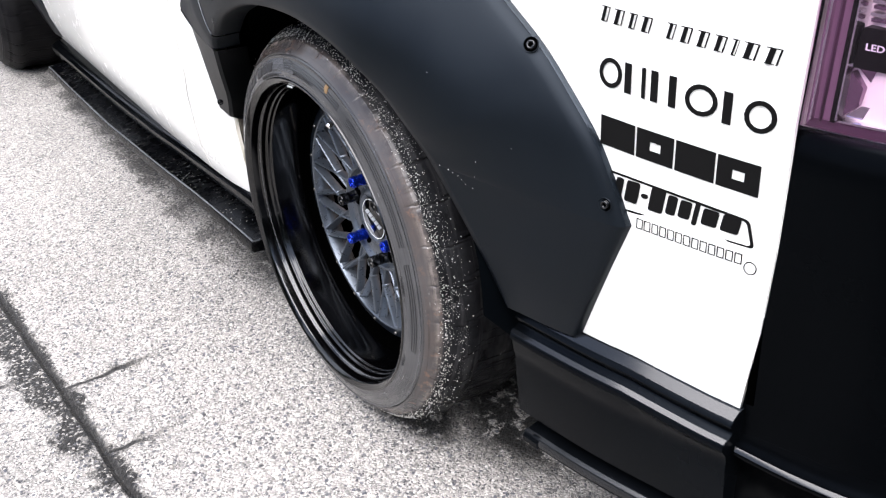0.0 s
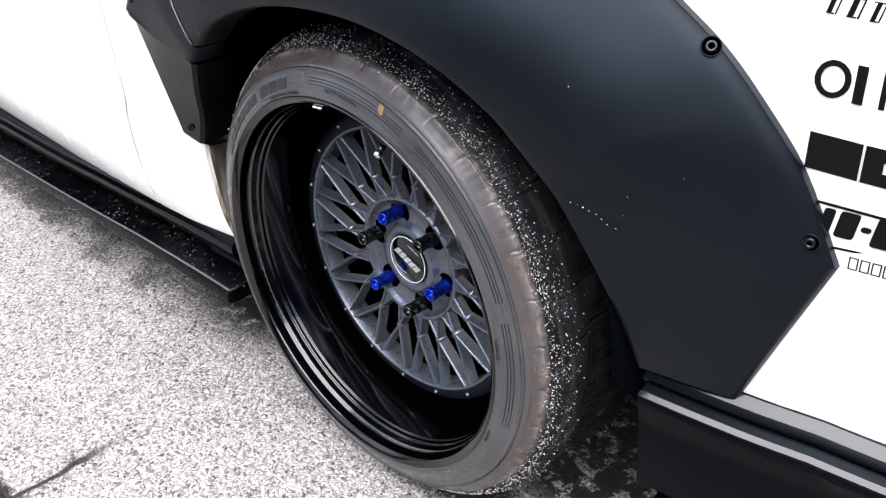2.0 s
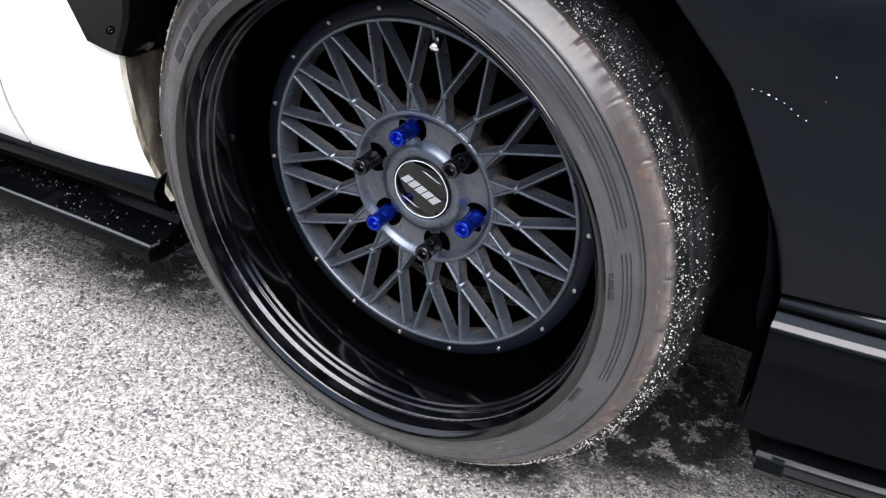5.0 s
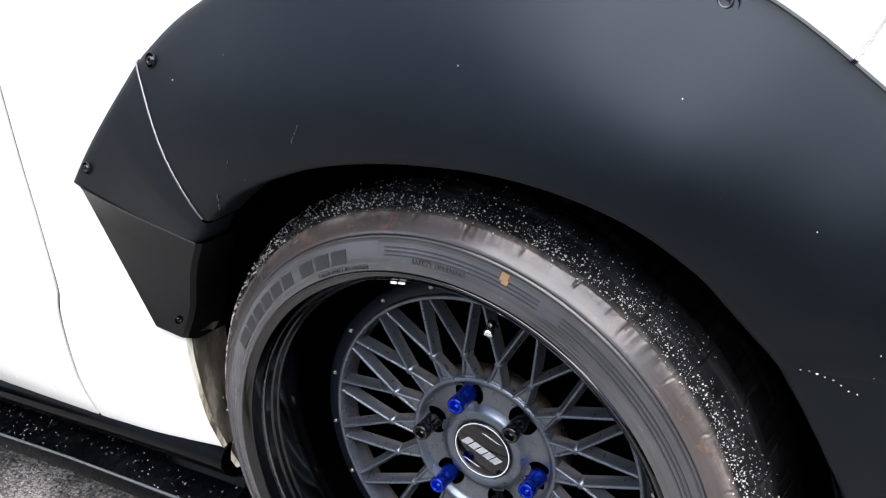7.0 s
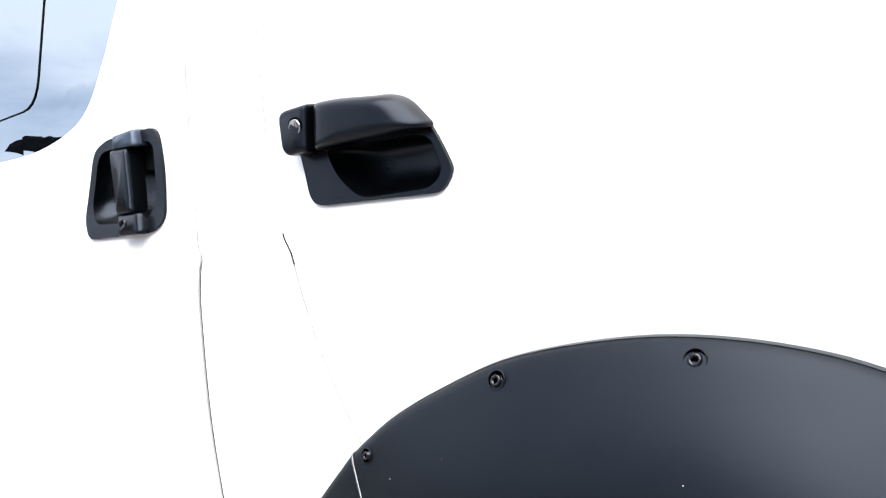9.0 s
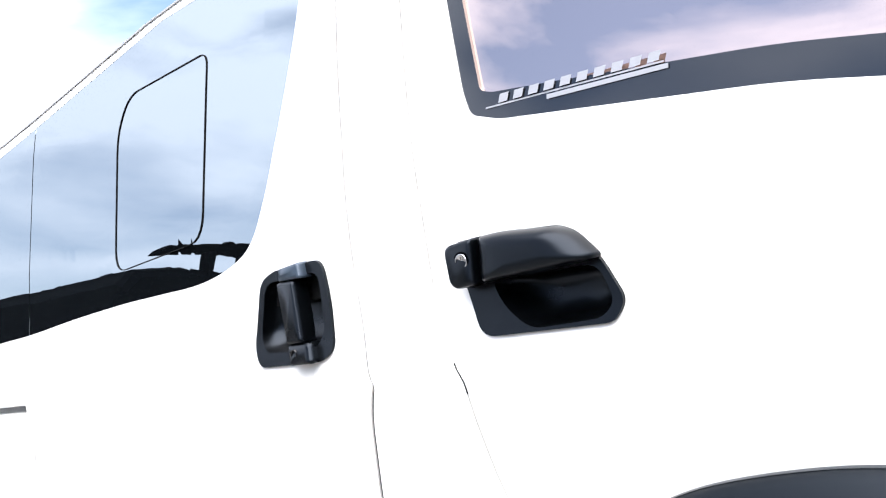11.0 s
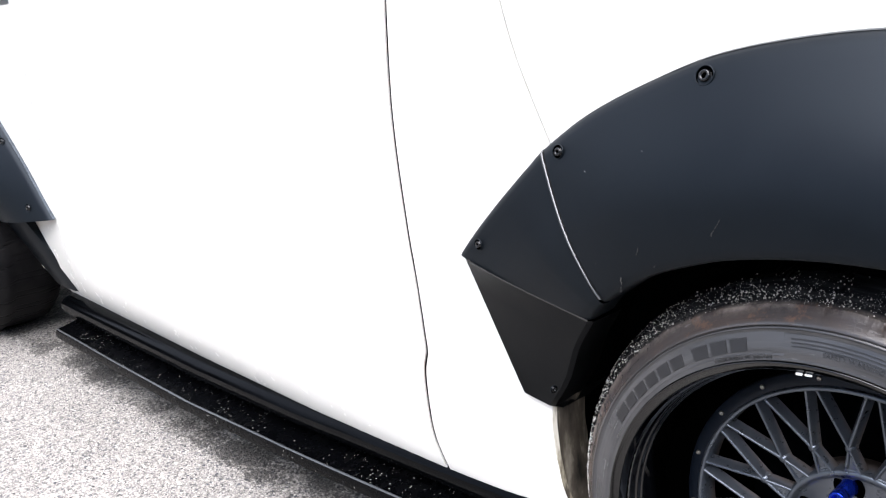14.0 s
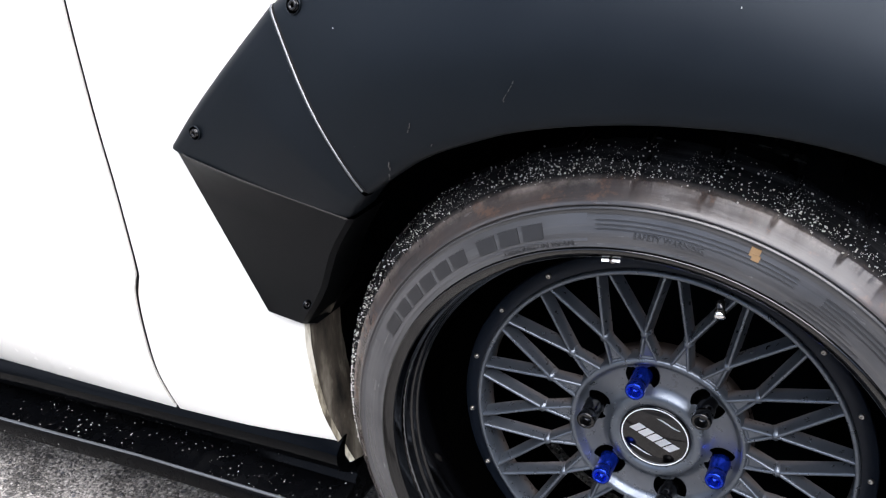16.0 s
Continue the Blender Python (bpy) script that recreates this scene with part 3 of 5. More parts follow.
def clumps(rng, spots):
    """Many rough leafy clumps as vertices and faces: spots of (centre, size)."""
    bm = bmesh.new()
    bmesh.ops.create_icosphere(bm, subdivisions=1, radius=1.0)
    base, tris = np.array([v.co[:] for v in bm.verts]), np.array([[v.index for v in f.verts] for f in bm.faces])
    bm.free()
    gen = np.random.default_rng(rng)
    verts, faces = [], []
    for n, (c, size) in enumerate(spots):
        verts.append(np.array(c) + base * np.array(size) * (1 + gen.uniform(-.28, .28, base.shape)))
        faces.append(tris + n * len(base))
    me = bpy.data.meshes.new("clumps")
    me.from_pydata(np.concatenate(verts).tolist(), [], np.concatenate(faces).tolist())
    return me


# ---- ground ----
def build_ground():
    line_y = lambda x: -0.517 + 0.0585 * x + 0.004 * noise.noise((x * 9, 0, 0))  # noqa: E731
    bm = bmesh.new()
    xs = [-400, -120, -40, -15, -7] + list(np.arange(-4.2, 2.4, 0.03)) + [4, 9, 20, 60, 150, 400]
    across = [-400, -120, -40, -12, -5, -2.5, -1.5, -1.0, -0.8, -0.7, -0.62]
    offs = [-0.04, -0.016, -0.009, -0.004, 0.0, 0.004, 0.009, 0.016, 0.03, 0.06, 0.09, 0.12, 0.15, 0.18]
    rest = [-0.25, 0.0, 0.4, 1.0, 2, 4, 9, 25, 80, 400]
    cracks = (-0.350, -0.114)
    rows = []
    for x in xs:
        near = -5 < x < 3
        base = line_y(max(-4.0, min(0.6, x)))
        col = [(x, y + (base + 0.517 if y > -1.1 else 0.0), 0.0) for y in across]
        for o in offs:
            dip = -0.009 if abs(o) < 0.001 else (-0.006 if abs(o) < 0.005 else 0.0)
            if near and o > 0 and o < 0.17:
                c = min(abs(x - k - 0.05 * o + 0.01 * math.sin(40 * o)) for k in cracks)
                if c < 0.016:
                    dip = min(dip, -0.006)
            col.append((x, base + o, dip))
        col += [(x, y, 0.0) for y in rest]
        rows.append(col)
    vs = [[bm.verts.new(p) for p in r] for r in rows]
    for a, b in zip(vs, vs[1:]):
        for i in range(len(a) - 1):
            bm.faces.new((a[i], b[i], b[i + 1], a[i + 1]))
    me = finish(bm, "ground", False)
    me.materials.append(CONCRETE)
    return tagged(new("ground", me), "light grey exposed-aggregate concrete with dirty joint", "ground", kind="structure")


build_ground()

# ---- the van: flank panels ----
van = thing("van", "lowered white van with matt black wide-arch flares", "van")
HUB_Z, FRONT_X, REAR_X = 0.336, 0.007, -2.62
BIG = 1.02


def seam(keys):
    pts = spline(keys, 6)
    return [(x, z) for z, x in pts]


SEAM_A = seam([(.215, -.604), (.25, -.612), (.30, -.622), (.36, -.624), (.412, -.6215), (.434, -.6160), (.456, -.6125), (.55, -.620), (.65, -.632), (.8, -.642), (.95, -.635), (1.0, -.626), (1.02, -.621), (1.05, -.633), (1.2, -.668), (1.36, -.683), (1.5, -.693), (1.77, -.70)])
SEAM_B = seam([(.775, -.356), (.886, -.405), (.963, -.429), (1.015, -.441), (1.03, -.448), (1.047, -.459), (1.116, -.491), (1.25, -.515), (1.45, -.54), (1.79, -.56)])
top_z = lambda x: float(np.interp(x, [-3.45, -2.96, -2.02, -1.4, -.5, .3], [1.592, 1.606, 1.69, 1.752, 1.79, 1.80]))  # noqa: E731


def shifted(pts, dx):
    return [(x + dx, z) for x, z in pts]


def parted(pts, way):
    """One side of the door gap, which closes up towards the top."""
    return [(x + way * float(np.interp(z, [.22, .8, 1.0, 1.15], [.0036, .0033, .0030, .0021])), z) for x, z in pts]


def arch(cx, r, a0, a1, n=24, cz=HUB_Z):
    return [(cx + r * math.cos(radians(a0 + (a1 - a0) * i / n)), cz + r * math.sin(radians(a0 + (a1 - a0) * i / n))) for i in range(n + 1)]


# handle outlines, in (x, z)
H1_OUT = rounded([(-.452, 1.196), (-.442, 1.147), (-.433, 1.138), (-.410, 1.076), (-.225, 1.080), (-.212, 1.103), (-.241, 1.153), (-.283, 1.196), (-.39, 1.200)], [.01, .01, .004, .022, .012, .012, .02, .022, .03])
H1_BOWL = rounded([(-.395, 1.145), (-.374, 1.109), (-.336, 1.081), (-.240, 1.086), (-.225, 1.103), (-.244, 1.146)], .018)
H2_OUT = rounded([(-.910, 1.188), (-.87, 1.201), (-.742, 1.208), (-.724, 1.16), (-.708, 1.073), (-.735, 1.057), (-.905, 1.052), (-.925, 1.085)], [.022, .01, .022, .03, .018, .018, .022, .02])
H2_BOWL = rounded([(-.895, 1.183), (-.748, 1.190), (-.732, 1.10), (-.752, 1.075), (-.888, 1.074), (-.906, 1.10)], .022)
# glass outlines
SLIDE_GLASS = ([(-1.9965, 1.1513)] + spline([(-1.90, 1.158), (-1.70, 1.174), (-1.45, 1.189), (-1.28, 1.195), (-1.12, 1.2015), (-1.005, 1.223), (-.94, 1.257), (-.897, 1.325), (-.868, 1.40), (-.849, 1.449), (-.809, 1.568), (-.79, 1.655)], 5)
               + [(-.82, 1.736), (-1.294, 1.741), (-1.9965, 1.6673)])
REAR_GLASS = rounded([(-3.26, 1.091), (-2.62, 1.12), (-2.0035, 1.1508), (-2.0035, 1.6665), (-2.8, 1.585), (-3.29, 1.56)], [.03, .01, .004, .004, .01, .05])
FRONT_FRAME = rounded([(-.430, 1.385), (-.418, 1.352), (-.37, 1.337), (-.023, 1.298), (.22, 1.25), (.50, 1.20), (.20, 1.66), (-.49, 1.70)], [.012, .012, .012, .05, .05, .03, .06, .03])
FRONT_GLASS = rounded([(-.402, 1.380), (-.385, 1.374), (-.03, 1.338), (.22, 1.293), (.42, 1.258), (.18, 1.63), (-.46, 1.67)], [.008, .008, .05, .05, .03, .05, .03])

slide_out = parted(SEAM_A, -1) + [(-.70, top_z(-.7)), (-1.37, top_z(-1.37)), (-1.9985, top_z(-2.0)), (-1.9985, .150), (-1.26, .160), (-.88, .190)]
sliding_door = skin("sliding_door", slide_out, WHITE, van, [SLIDE_GLASS, H2_OUT], thick=.003, step=.035, label="white sliding door panel")
pillar_out = parted(SEAM_A, 1) + [(-.54, 1.79)] + shifted(SEAM_B, -.0015)[::-1] + [(-.34, .70), (-.36, .57), (-.374, .46), (-.379, .40), (-.377, .35), (-.370, .30), (-.362, .268), (-.356, .252), (-.350, .222)]
skin("pillar_panel", pillar_out, WHITE, van, thick=.003, step=.035)
door_out = shifted(SEAM_B, .0015) + [(.20, 1.80), (.42, 1.50), (.62, 1.20), (.41, 1.0), (.372, .85)] + arch(FRONT_X, .43, 52, 124, 16)
front_door = skin("front_door", door_out, WHITE, van, [FRONT_FRAME, H1_OUT], thick=.003, step=.035, label="white front door panel")
fender_out = [(.375, .85), (.414, 1.0), (.624, 1.20), (.80, 1.06), (.765, 1.0), (.7540, .715), (.7535, .66), (.7530, .583), (.7475, .47), (.7345, .357), (.643, .366), (.527, .368), (.44, .36)] + arch(FRONT_X, .43, 5, 50, 10)
skin("front_fender", fender_out, WHITE, van, thick=0.004, label="white front corner panel with sponsor stickers")
quarter_out = [(-2.0015, .150), (-2.0015, top_z(-2.0)), (-2.9, top_z(-2.9)), (-3.42, top_z(-3.4)), (-3.44, 1.0), (-3.46, .30), (-3.0, .26)] + arch(REAR_X, .40, 190, -12, 30)
skin("quarter_panel", quarter_out, WHITE, van, [REAR_GLASS, rounded([(-3.04, .925), (-2.01, .966), (-2.008, .984), (-3.04, .938)], .003)], label="white rear side panel")
rail = skin("sliding_rail", [(-3.05, .92), (-2.0, .96), (-2.0, .99), (-3.05, .943)], RAIL, van, off=.009, thick=.004)

# dark seals behind the gaps
for line in (SEAM_A, SEAM_B):
    skin("door_seal", shifted(line, -.012) + shifted(line, .012)[::-1], SEAL, van, off=.0045, thick=.004, step=.035)
skin("door_seal", [(-2.02, .24), (-1.98, .24), (-1.98, 1.67), (-2.02, 1.67)], SEAL, van, off=.028, thick=.004)
skin("door_seal", rounded([(-2.03, 1.11), (-.70, 1.15), (-.70, 1.74), (-2.03, 1.70)], .02), SEAL, van, [rounded([(-1.9, 1.2), (-1.0, 1.24), (-.85, 1.68), (-1.9, 1.63)], .03)], off=.016, thick=.003)
skin("gutter", [(-3.42, top_z(-3.4) - .001), (-2.9, top_z(-2.9) - .001), (-2.0, top_z(-2) - .001), (-1.37, top_z(-1.37) - .001), (-.5, top_z(-.5) - .001), (-.5, top_z(-.5) + .003), (-1.37, top_z(-1.37) + .003), (-2.0, top_z(-2) + .003), (-2.9, top_z(-2.9) + .003), (-3.42, top_z(-3.4) + .003)], GREY_TRIM, van, off=-.003, thick=.009)

skin("door_seal", [(x - .0007, z) for x, z in SEAM_B if 1.008 < z < 1.05] + [(x + .0006, z) for x, z in SEAM_B[::-1] if 1.008 < z < 1.05], SEAL, van, off=-.0005, thick=.003)

# glass
skin("side_window", SLIDE_GLASS, GLASS, van, off=.0005, thick=.004, step=.05, label="mirror-tinted side window reflecting clouds").visible_shadow = True
slider = rounded([(-1.477, 1.255), (-1.105, 1.279), (-1.094, 1.622), (-1.43, 1.620), (-1.482, 1.55)], [.045, .05, .03, .05, .05])
slider_in = [(-1.288 + (x + 1.288) * .9935, 1.44 + (z - 1.44) * .993) for x, z in slider]
skin("window_seal", slider, SEAL, van, [slider_in], off=-.0015, thick=.003, step=.05, label="thin black rubber seal")
skin("glass_joint", [(-2.0075, 1.1512), (-1.9925, 1.1518), (-1.9925, 1.666), (-2.0075, 1.665)], GLASS, van, off=-.0004, thick=.0008, step=.05)
skin("side_window", REAR_GLASS, GLASS, van, off=.0005, thick=.004, step=.05, label="mirror-tinted rear quarter window")
skin("window_frame", FRONT_FRAME, TRIM, van, [FRONT_GLASS], off=.001, thick=.01, label="gloss black window trim")
skin("front_window", FRONT_GLASS, CLEAR, van, off=.006, thick=.004)


# ---- roof, far flank, nose and tail ----
def build_shell():
    bm = bmesh.new()
    rows = []
    for x in np.linspace(-3.43, .22, 22):
        zt, y0 = top_z(x), side(x, top_z(x))
        rows.append([(x, y0 + (2 * (MID - y0)) * k / 14, zt + .15 * (1 - abs(2 * k / 14 - 1) ** 2.4)) for k in range(15)])
    part("roof", ring_between(bm, rows, close=False), WHITE, van)
    far = lambda x, z: 2 * MID - side(x, z)  # noqa: E731
    full = [(-3.44, .28), (-3.0, .26)] + arch(REAR_X, .40, 190, -12, 20) + [(-2.0, .24), (-.40, .25)] + arch(FRONT_X, .42, 190, -8, 20) + [(.73, .36), (.77, .715), (.772, 1.0), (.80, 1.06), (.62, 1.2), (.22, 1.80), (-.5, 1.79), (-1.4, 1.752), (-2.02, 1.69), (-2.96, 1.606), (-3.43, 1.592)]
    skin("far_side", full, WHITE, van, surf=far, thick=-.012, step=.15)
    # tail: a plain closing face
    bm = bmesh.new()
    rows = []
    for z in np.linspace(.28, 1.592, 14):
        y0 = side(-3.44, z)
        ring = []
        for k in range(17):
            v = 2 * k / 16 - 1
            ring.append((-3.44 - .10 * (1 - abs(v) ** 6) - .02, MID + (MID - y0) * v, z))
        ring[0] = (-3.44, y0, z)
        ring[-1] = (-3.44, 2 * MID - y0, z)
        rows.append(ring)
    part("tail_panel", ring_between(bm, rows, close=False), WHITE, van)
    # nose: bumper, grille band, windscreen
    plan = spline([(.735, .050), (.80, .062), (.87, .083), (.93, .115), (.985, .18), (1.03, .33), (1.05, .77)], 5)
    plan = plan + [(x, 2 * MID - y) for x, y in plan[-2::-1]]

    def band(name, profile, mat, label=""):
        rows = [[(MID_X + (x - MID_X) * s + dx, MID + (y - MID) * s, z) for x, y in plan] for s, dx, z in profile]
        return part(name, ring_between(bmesh.new(), rows, close=False), mat, van, label)

    MID_X = .3
    band("front_bumper", [(.97, 0, .10), (1.015, 0, .115), (1.03, 0, .135), (1.02, 0, .15), (.995, 0, .165), (.99, 0, .285), (1.012, 0, .292), (1.014, 0, .300), (1.0, 0, .308), (.994, 0, .33), (1.0, 0, .50), (.998, 0, .66), (.992, 0, .700), (.98, 0, .708)], SATIN, "satin black front bumper with moulded step")
    # extra strip that draws the highlight along the step
    band("ledge_strip", [(1.0156, 0, .3022), (1.0128, 0, .3052), (1.0100, 0, .3066)], LEDGE_SHEEN, "glossy strip added as the bumper step's highlight")
    band("nose_panel", [(.975, 0, .706), (.965, -.01, .9), (.95, -.02, 1.06), (.93, -.04, 1.12)], WHITE)
    band("windscreen", [(.93, -.04, 1.12), (.88, -.30, 1.5), (.82, -.62, 1.82)], GLASS)
    # added block that keeps light and see-through from under the nose
    part("nose_light_block", box(bmesh.new(), (.43, .09, .085), (.70, 1.45, .27), .02), MATT, van, "black block added to keep light from under the nose")
    part("underbody", box(bmesh.new(), (-3.3, .16, .14), (.85, 1.36, .45), .02), MATT, van)


build_shell()
# closed black box put in for the darkness of the cabin
part("cabin_black_box", box(bmesh.new(), (-3.38, .075, .45), (.12, 1.46, 1.56), .03), MATT, van, "black box standing in for the unlit cabin behind the glass")


# ---- headlight ----
def leaned(outline):
    return [(x - .014 + .021 * (z - .715), z) for x, z in outline]


def lamp(name, outline, *rest, **more):
    return skin(name, leaned(outline), *rest, **more)


def build_headlight():
    hl = part("headlight", skin_mesh(leaned([(.7725, .7130), (.84, .706), (.915, .700), (.93, 1.02), (.80, 1.05), (.775, .99)]), LENS, -.004), LENS, van, "pink-tinted clear headlight lens")
    lamp("housing", [(.772, .717), (.93, .700), (.93, 1.0), (.80, 1.04)], PLUM, hl, off=.06, thick=.002, step=.03, label="plum-coloured lamp housing")
    lamp("divider", [(.7770, .722), (.7786, .7215), (.7835, 1.0), (.7815, 1.0)], CHROME, hl, off=.002, thick=.006, step=.1)
    lamp("divider", [(.7850, .722), (.7860, .7215), (.7910, 1.0), (.7895, 1.0)], PLUM, hl, off=.002, thick=.006, step=.1)
    lamp("divider", [(.7935, .722), (.7972, .7215), (.8015, 1.0), (.7975, 1.0)], INK, hl, off=.004, thick=.05, step=.1, label="dark upright divider")
    lamp("divider", [(.7975, .724), (.7990, .7235), (.8034, 1.0), (.8018, 1.0)], CHROME, hl, off=.004, thick=.05, step=.1)
    lamp("inner_panel", [(.7725, .716), (.7935, .7140), (.7975, 1.0), (.777, 1.0)], MAUVE, hl, off=.007, thick=.03, step=.05, label="mauve side panel of the lamp")
    lamp("divider", [(.772, .7140), (.92, .7010), (.92, .7130), (.779, .7230)], PLUM, hl, off=.006, thick=.05, step=.05)
    lamp("divider", [(.800, .7222), (.92, .7122), (.92, .7142), (.800, .7242)], CHROME, hl, off=.005, thick=.05, step=.05)
    # stepped bowl under the plate: bright floor, dark wedge, pink upper facet; reflections put into colours
    lamp("reflector", [(.8005, .7262), (.92, .7150), (.92, .7300), (.8120, .7380)], CHROME, hl, off=.014, thick=.02, step=.03, label="bright chrome reflector")
    lamp("reflector", [(.8005, .7275), (.8110, .7385), (.8125, .7560), (.8010, .7710)], PINK, hl, off=.010, thick=.03, step=.03)
    lamp("reflector", [(.8130, .7385), (.92, .7305), (.92, .7420), (.8140, .7450)], INK, hl, off=.022, thick=.02, step=.03, label="dark wedge painted as a reflection in the bowl")
    lamp("reflector", [(.8142, .7455), (.92, .7425), (.92, .7550), (.8150, .7590)], MAUVE, hl, off=.020, thick=.03, step=.03)
    lamp("reflector", [(.8030, .7735), (.8155, .7595), (.92, .7555), (.92, .7610)], PINK, hl, off=.016, thick=.03, step=.03)
    lamp("reflector", rounded([(.8005, .7750), (.92, .7630), (.92, .8010), (.8030, .8130)], .003), INK, hl, off=.010, thick=.03, step=.05, label="black lamp plate")
    for k in range(14):
        lamp("reflector_rib", [(.805, .8165 + .0058 * k), (.92, .8045 + .0058 * k), (.92, .8075 + .0058 * k), (.805, .8195 + .0058 * k)], (PINK, CHROME)[k % 2], hl, off=.016 - .003 * (k % 2), thick=.03, step=.06)
    me = letters("LED", .0088)
    for v in me.vertices:
        x, z = .8035 + v.co.x, .7945 + v.co.y - .10 * v.co.x
        v.co = (x, side(x, z) + .0085 - v.co.z, z)
    part("writing", me, SILVER_INK, hl)


def skin_mesh(outline, mat, off):
    ob = skin("tmp", outline, mat, None, off=off, thick=.006, step=.03)
    me = ob.data
    bpy.data.objects.remove(ob)
    return me


build_headlight()
skin("lamp_seal", [(.7390, .366), (.7475, .366), (.7500, .70), (.766, 1.0), (.759, 1.0), (.7435, .70)], VOID, van, off=.002, thick=.01)


# ---- lower bumper corner and side skirt ----
def build_lower():
    prof = [(.03, .376), (.003, .370), (-.011, .357), (-.0135, .353), (-.013, .348), (-.008, .341), (-.010, .338), (-.0205, .330), (-.0235, .326), (-.024, .321), (-.0195, .316), (-.0165, .296), (-.0140, .286), (-.0150, .280), (-.008, .188), (.010, .180), (.010, .172), (-.013, .169), (-.0185, .1665), (-.0215, .161), (-.021, .152), (-.010, .146), (.03, .10), (.08, .10)]
    xs = [.4115] + [.4145 + (.7375 - .4145) * k / 12 for k in range(13)]
    corner = part("bumper_corner", sweep(xs, prof, lambda x, p: (x + (.024 if x < .45 and p[1] < .175 else 0), side(x, .45) + p[0] + (.012 if x < .413 else 0), p[1] - .10 * max(0, x - .6) * (p[1] > .3))), CORNER, van, "satin black bumper corner with stepped ledges")
    # strips laid on the corner's ledges and lip to carry their highlights
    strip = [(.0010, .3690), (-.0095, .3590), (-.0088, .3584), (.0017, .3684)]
    part("sheen_strip", sweep(xs[1:], [(a - .0012, b + .0012) for a, b in strip], lambda x, p: (x, side(x, .45) + p[0], p[1] - .10 * max(0, x - .6))), LEDGE_SHEEN, corner, "glossy strip added for the ledge's sheen")
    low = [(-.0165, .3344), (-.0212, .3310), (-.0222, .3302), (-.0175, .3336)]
    part("ledge_strip", sweep(xs[1:], [(a - .0008, b + .0008) for a, b in low], lambda x, p: (x, side(x, .45) + p[0], p[1] - .10 * max(0, x - .6))), LEDGE_SHEEN, corner, "narrow glossy strip added for the ledge's sheen")
    brim = [(-.0130, .1690), (-.0185, .1665), (-.0215, .1610), (-.0212, .1550), (-.0205, .1550), (-.0125, .1680)]
    part("lip_strip", sweep([.4362, .4655] + xs[3:], [(a - .0010, b + .0008) for a, b in brim], lambda x, p: (x, side(x, .45) + p[0], p[1])), LEDGE_SHEEN, corner, "glossy strip added for the sheen of the lower lip")
    # the sill runs down towards the tail and the lip bows out between the wheels
    LIP_X = [-2.1, -1.8, -1.4, -1.0, -.67, -.40]
    SILL_FALL, LIP_FALL, LIP_OUT = [-.068, -.068, -.066, -.052, -.025, .000], [-.056, -.060, -.058, -.036, -.012, -.003], [.000, .000, -.001, -.002, -.002, -.001]
    xs = [-2.09, -2.085] + list(np.linspace(-2.07, -.37, 24)) + [-.356, -.353]
    n = len(xs)

    def spot(i, p):
        x = xs[i]
        end = .012 if i in (0, n - 1) else 0.0
        wob = .0012 * noise.noise((x * 3, p[1] * 20, 0))
        high = min(1.0, max(0.0, (p[1] - .170) / .03))
        out = min(1.0, max(0.0, (-.05 - p[0]) / .05)) * (1 - high)
        y = p[0] + out * float(np.interp(x, LIP_X, LIP_OUT)) + high * float(np.interp(x, [-.9, -.67, -.40], [0, -.005, -.012]))
        return (x, y + end * (p[0] < -.1) + wob, p[1] + high * float(np.interp(x, LIP_X, SILL_FALL)) + (1 - high) * float(np.interp(x, LIP_X, LIP_FALL)))

    sill = [(-.040, .2655), (-.060, .2625), (-.074, .2560), (-.0815, .2470), (-.0825, .2360), (-.076, .2200), (-.060, .2060), (-.040, .2000), (.0, .2000), (.0, .2655)]
    shelf = [(-.044, .2100), (-.0445, .1905), (-.056, .1812), (-.1045, .1700), (-.1060, .1712), (-.1085, .1712), (-.1115, .1690), (-.1145, .1610), (-.1145, .1500), (-.110, .146), (.02, .146), (.02, .2100)]
    skirt_ob = part("side_skirt", sweep(range(n), shelf, spot), DIRTY, van, "black side skirt with splash lip, dusty")
    # bead laid along the skirt's lip to draw its highlight
    bead = [(-.1062, .1708), (-.1070, .1728), (-.1086, .1734), (-.1104, .1724), (-.1110, .1702), (-.1086, .1695)]
    part("lip_bead", sweep(range(n), bead, spot), EDGE_GLINT, skirt_ob, "thin glossy bead added as the lip's highlight")
    part("sill_roll", sweep(range(n), sill, spot), SILL, skirt_ob, "rounded gloss black sill")
    rng = random.Random(5)
    bm = bmesh.new()
    for _ in range(260):
        x, f = rng.uniform(-2.0, -.42), rng.random()
        if rng.random() > .35 + .65 * (x > -.9):
            continue
        s = rng.uniform(.0003, .0010)
        m = Matrix.Translation((x, -.060 - .046 * f + f * float(np.interp(x, LIP_X, LIP_OUT)), .1815 - .0115 * f + float(np.interp(x, LIP_X, LIP_FALL)))) @ Matrix.Diagonal((s, s, s * .6, 1))
        bmesh.ops.create_icosphere(bm, subdivisions=1, radius=1.0, matrix=m)
    grit = part("grit", bm, material("pale_grit", (.55, .53, .48), .8), None, smooth=False)
    tagged(grit, "pale sand grains scattered on the black skirt", "grit", kind="stuff")


build_lower()


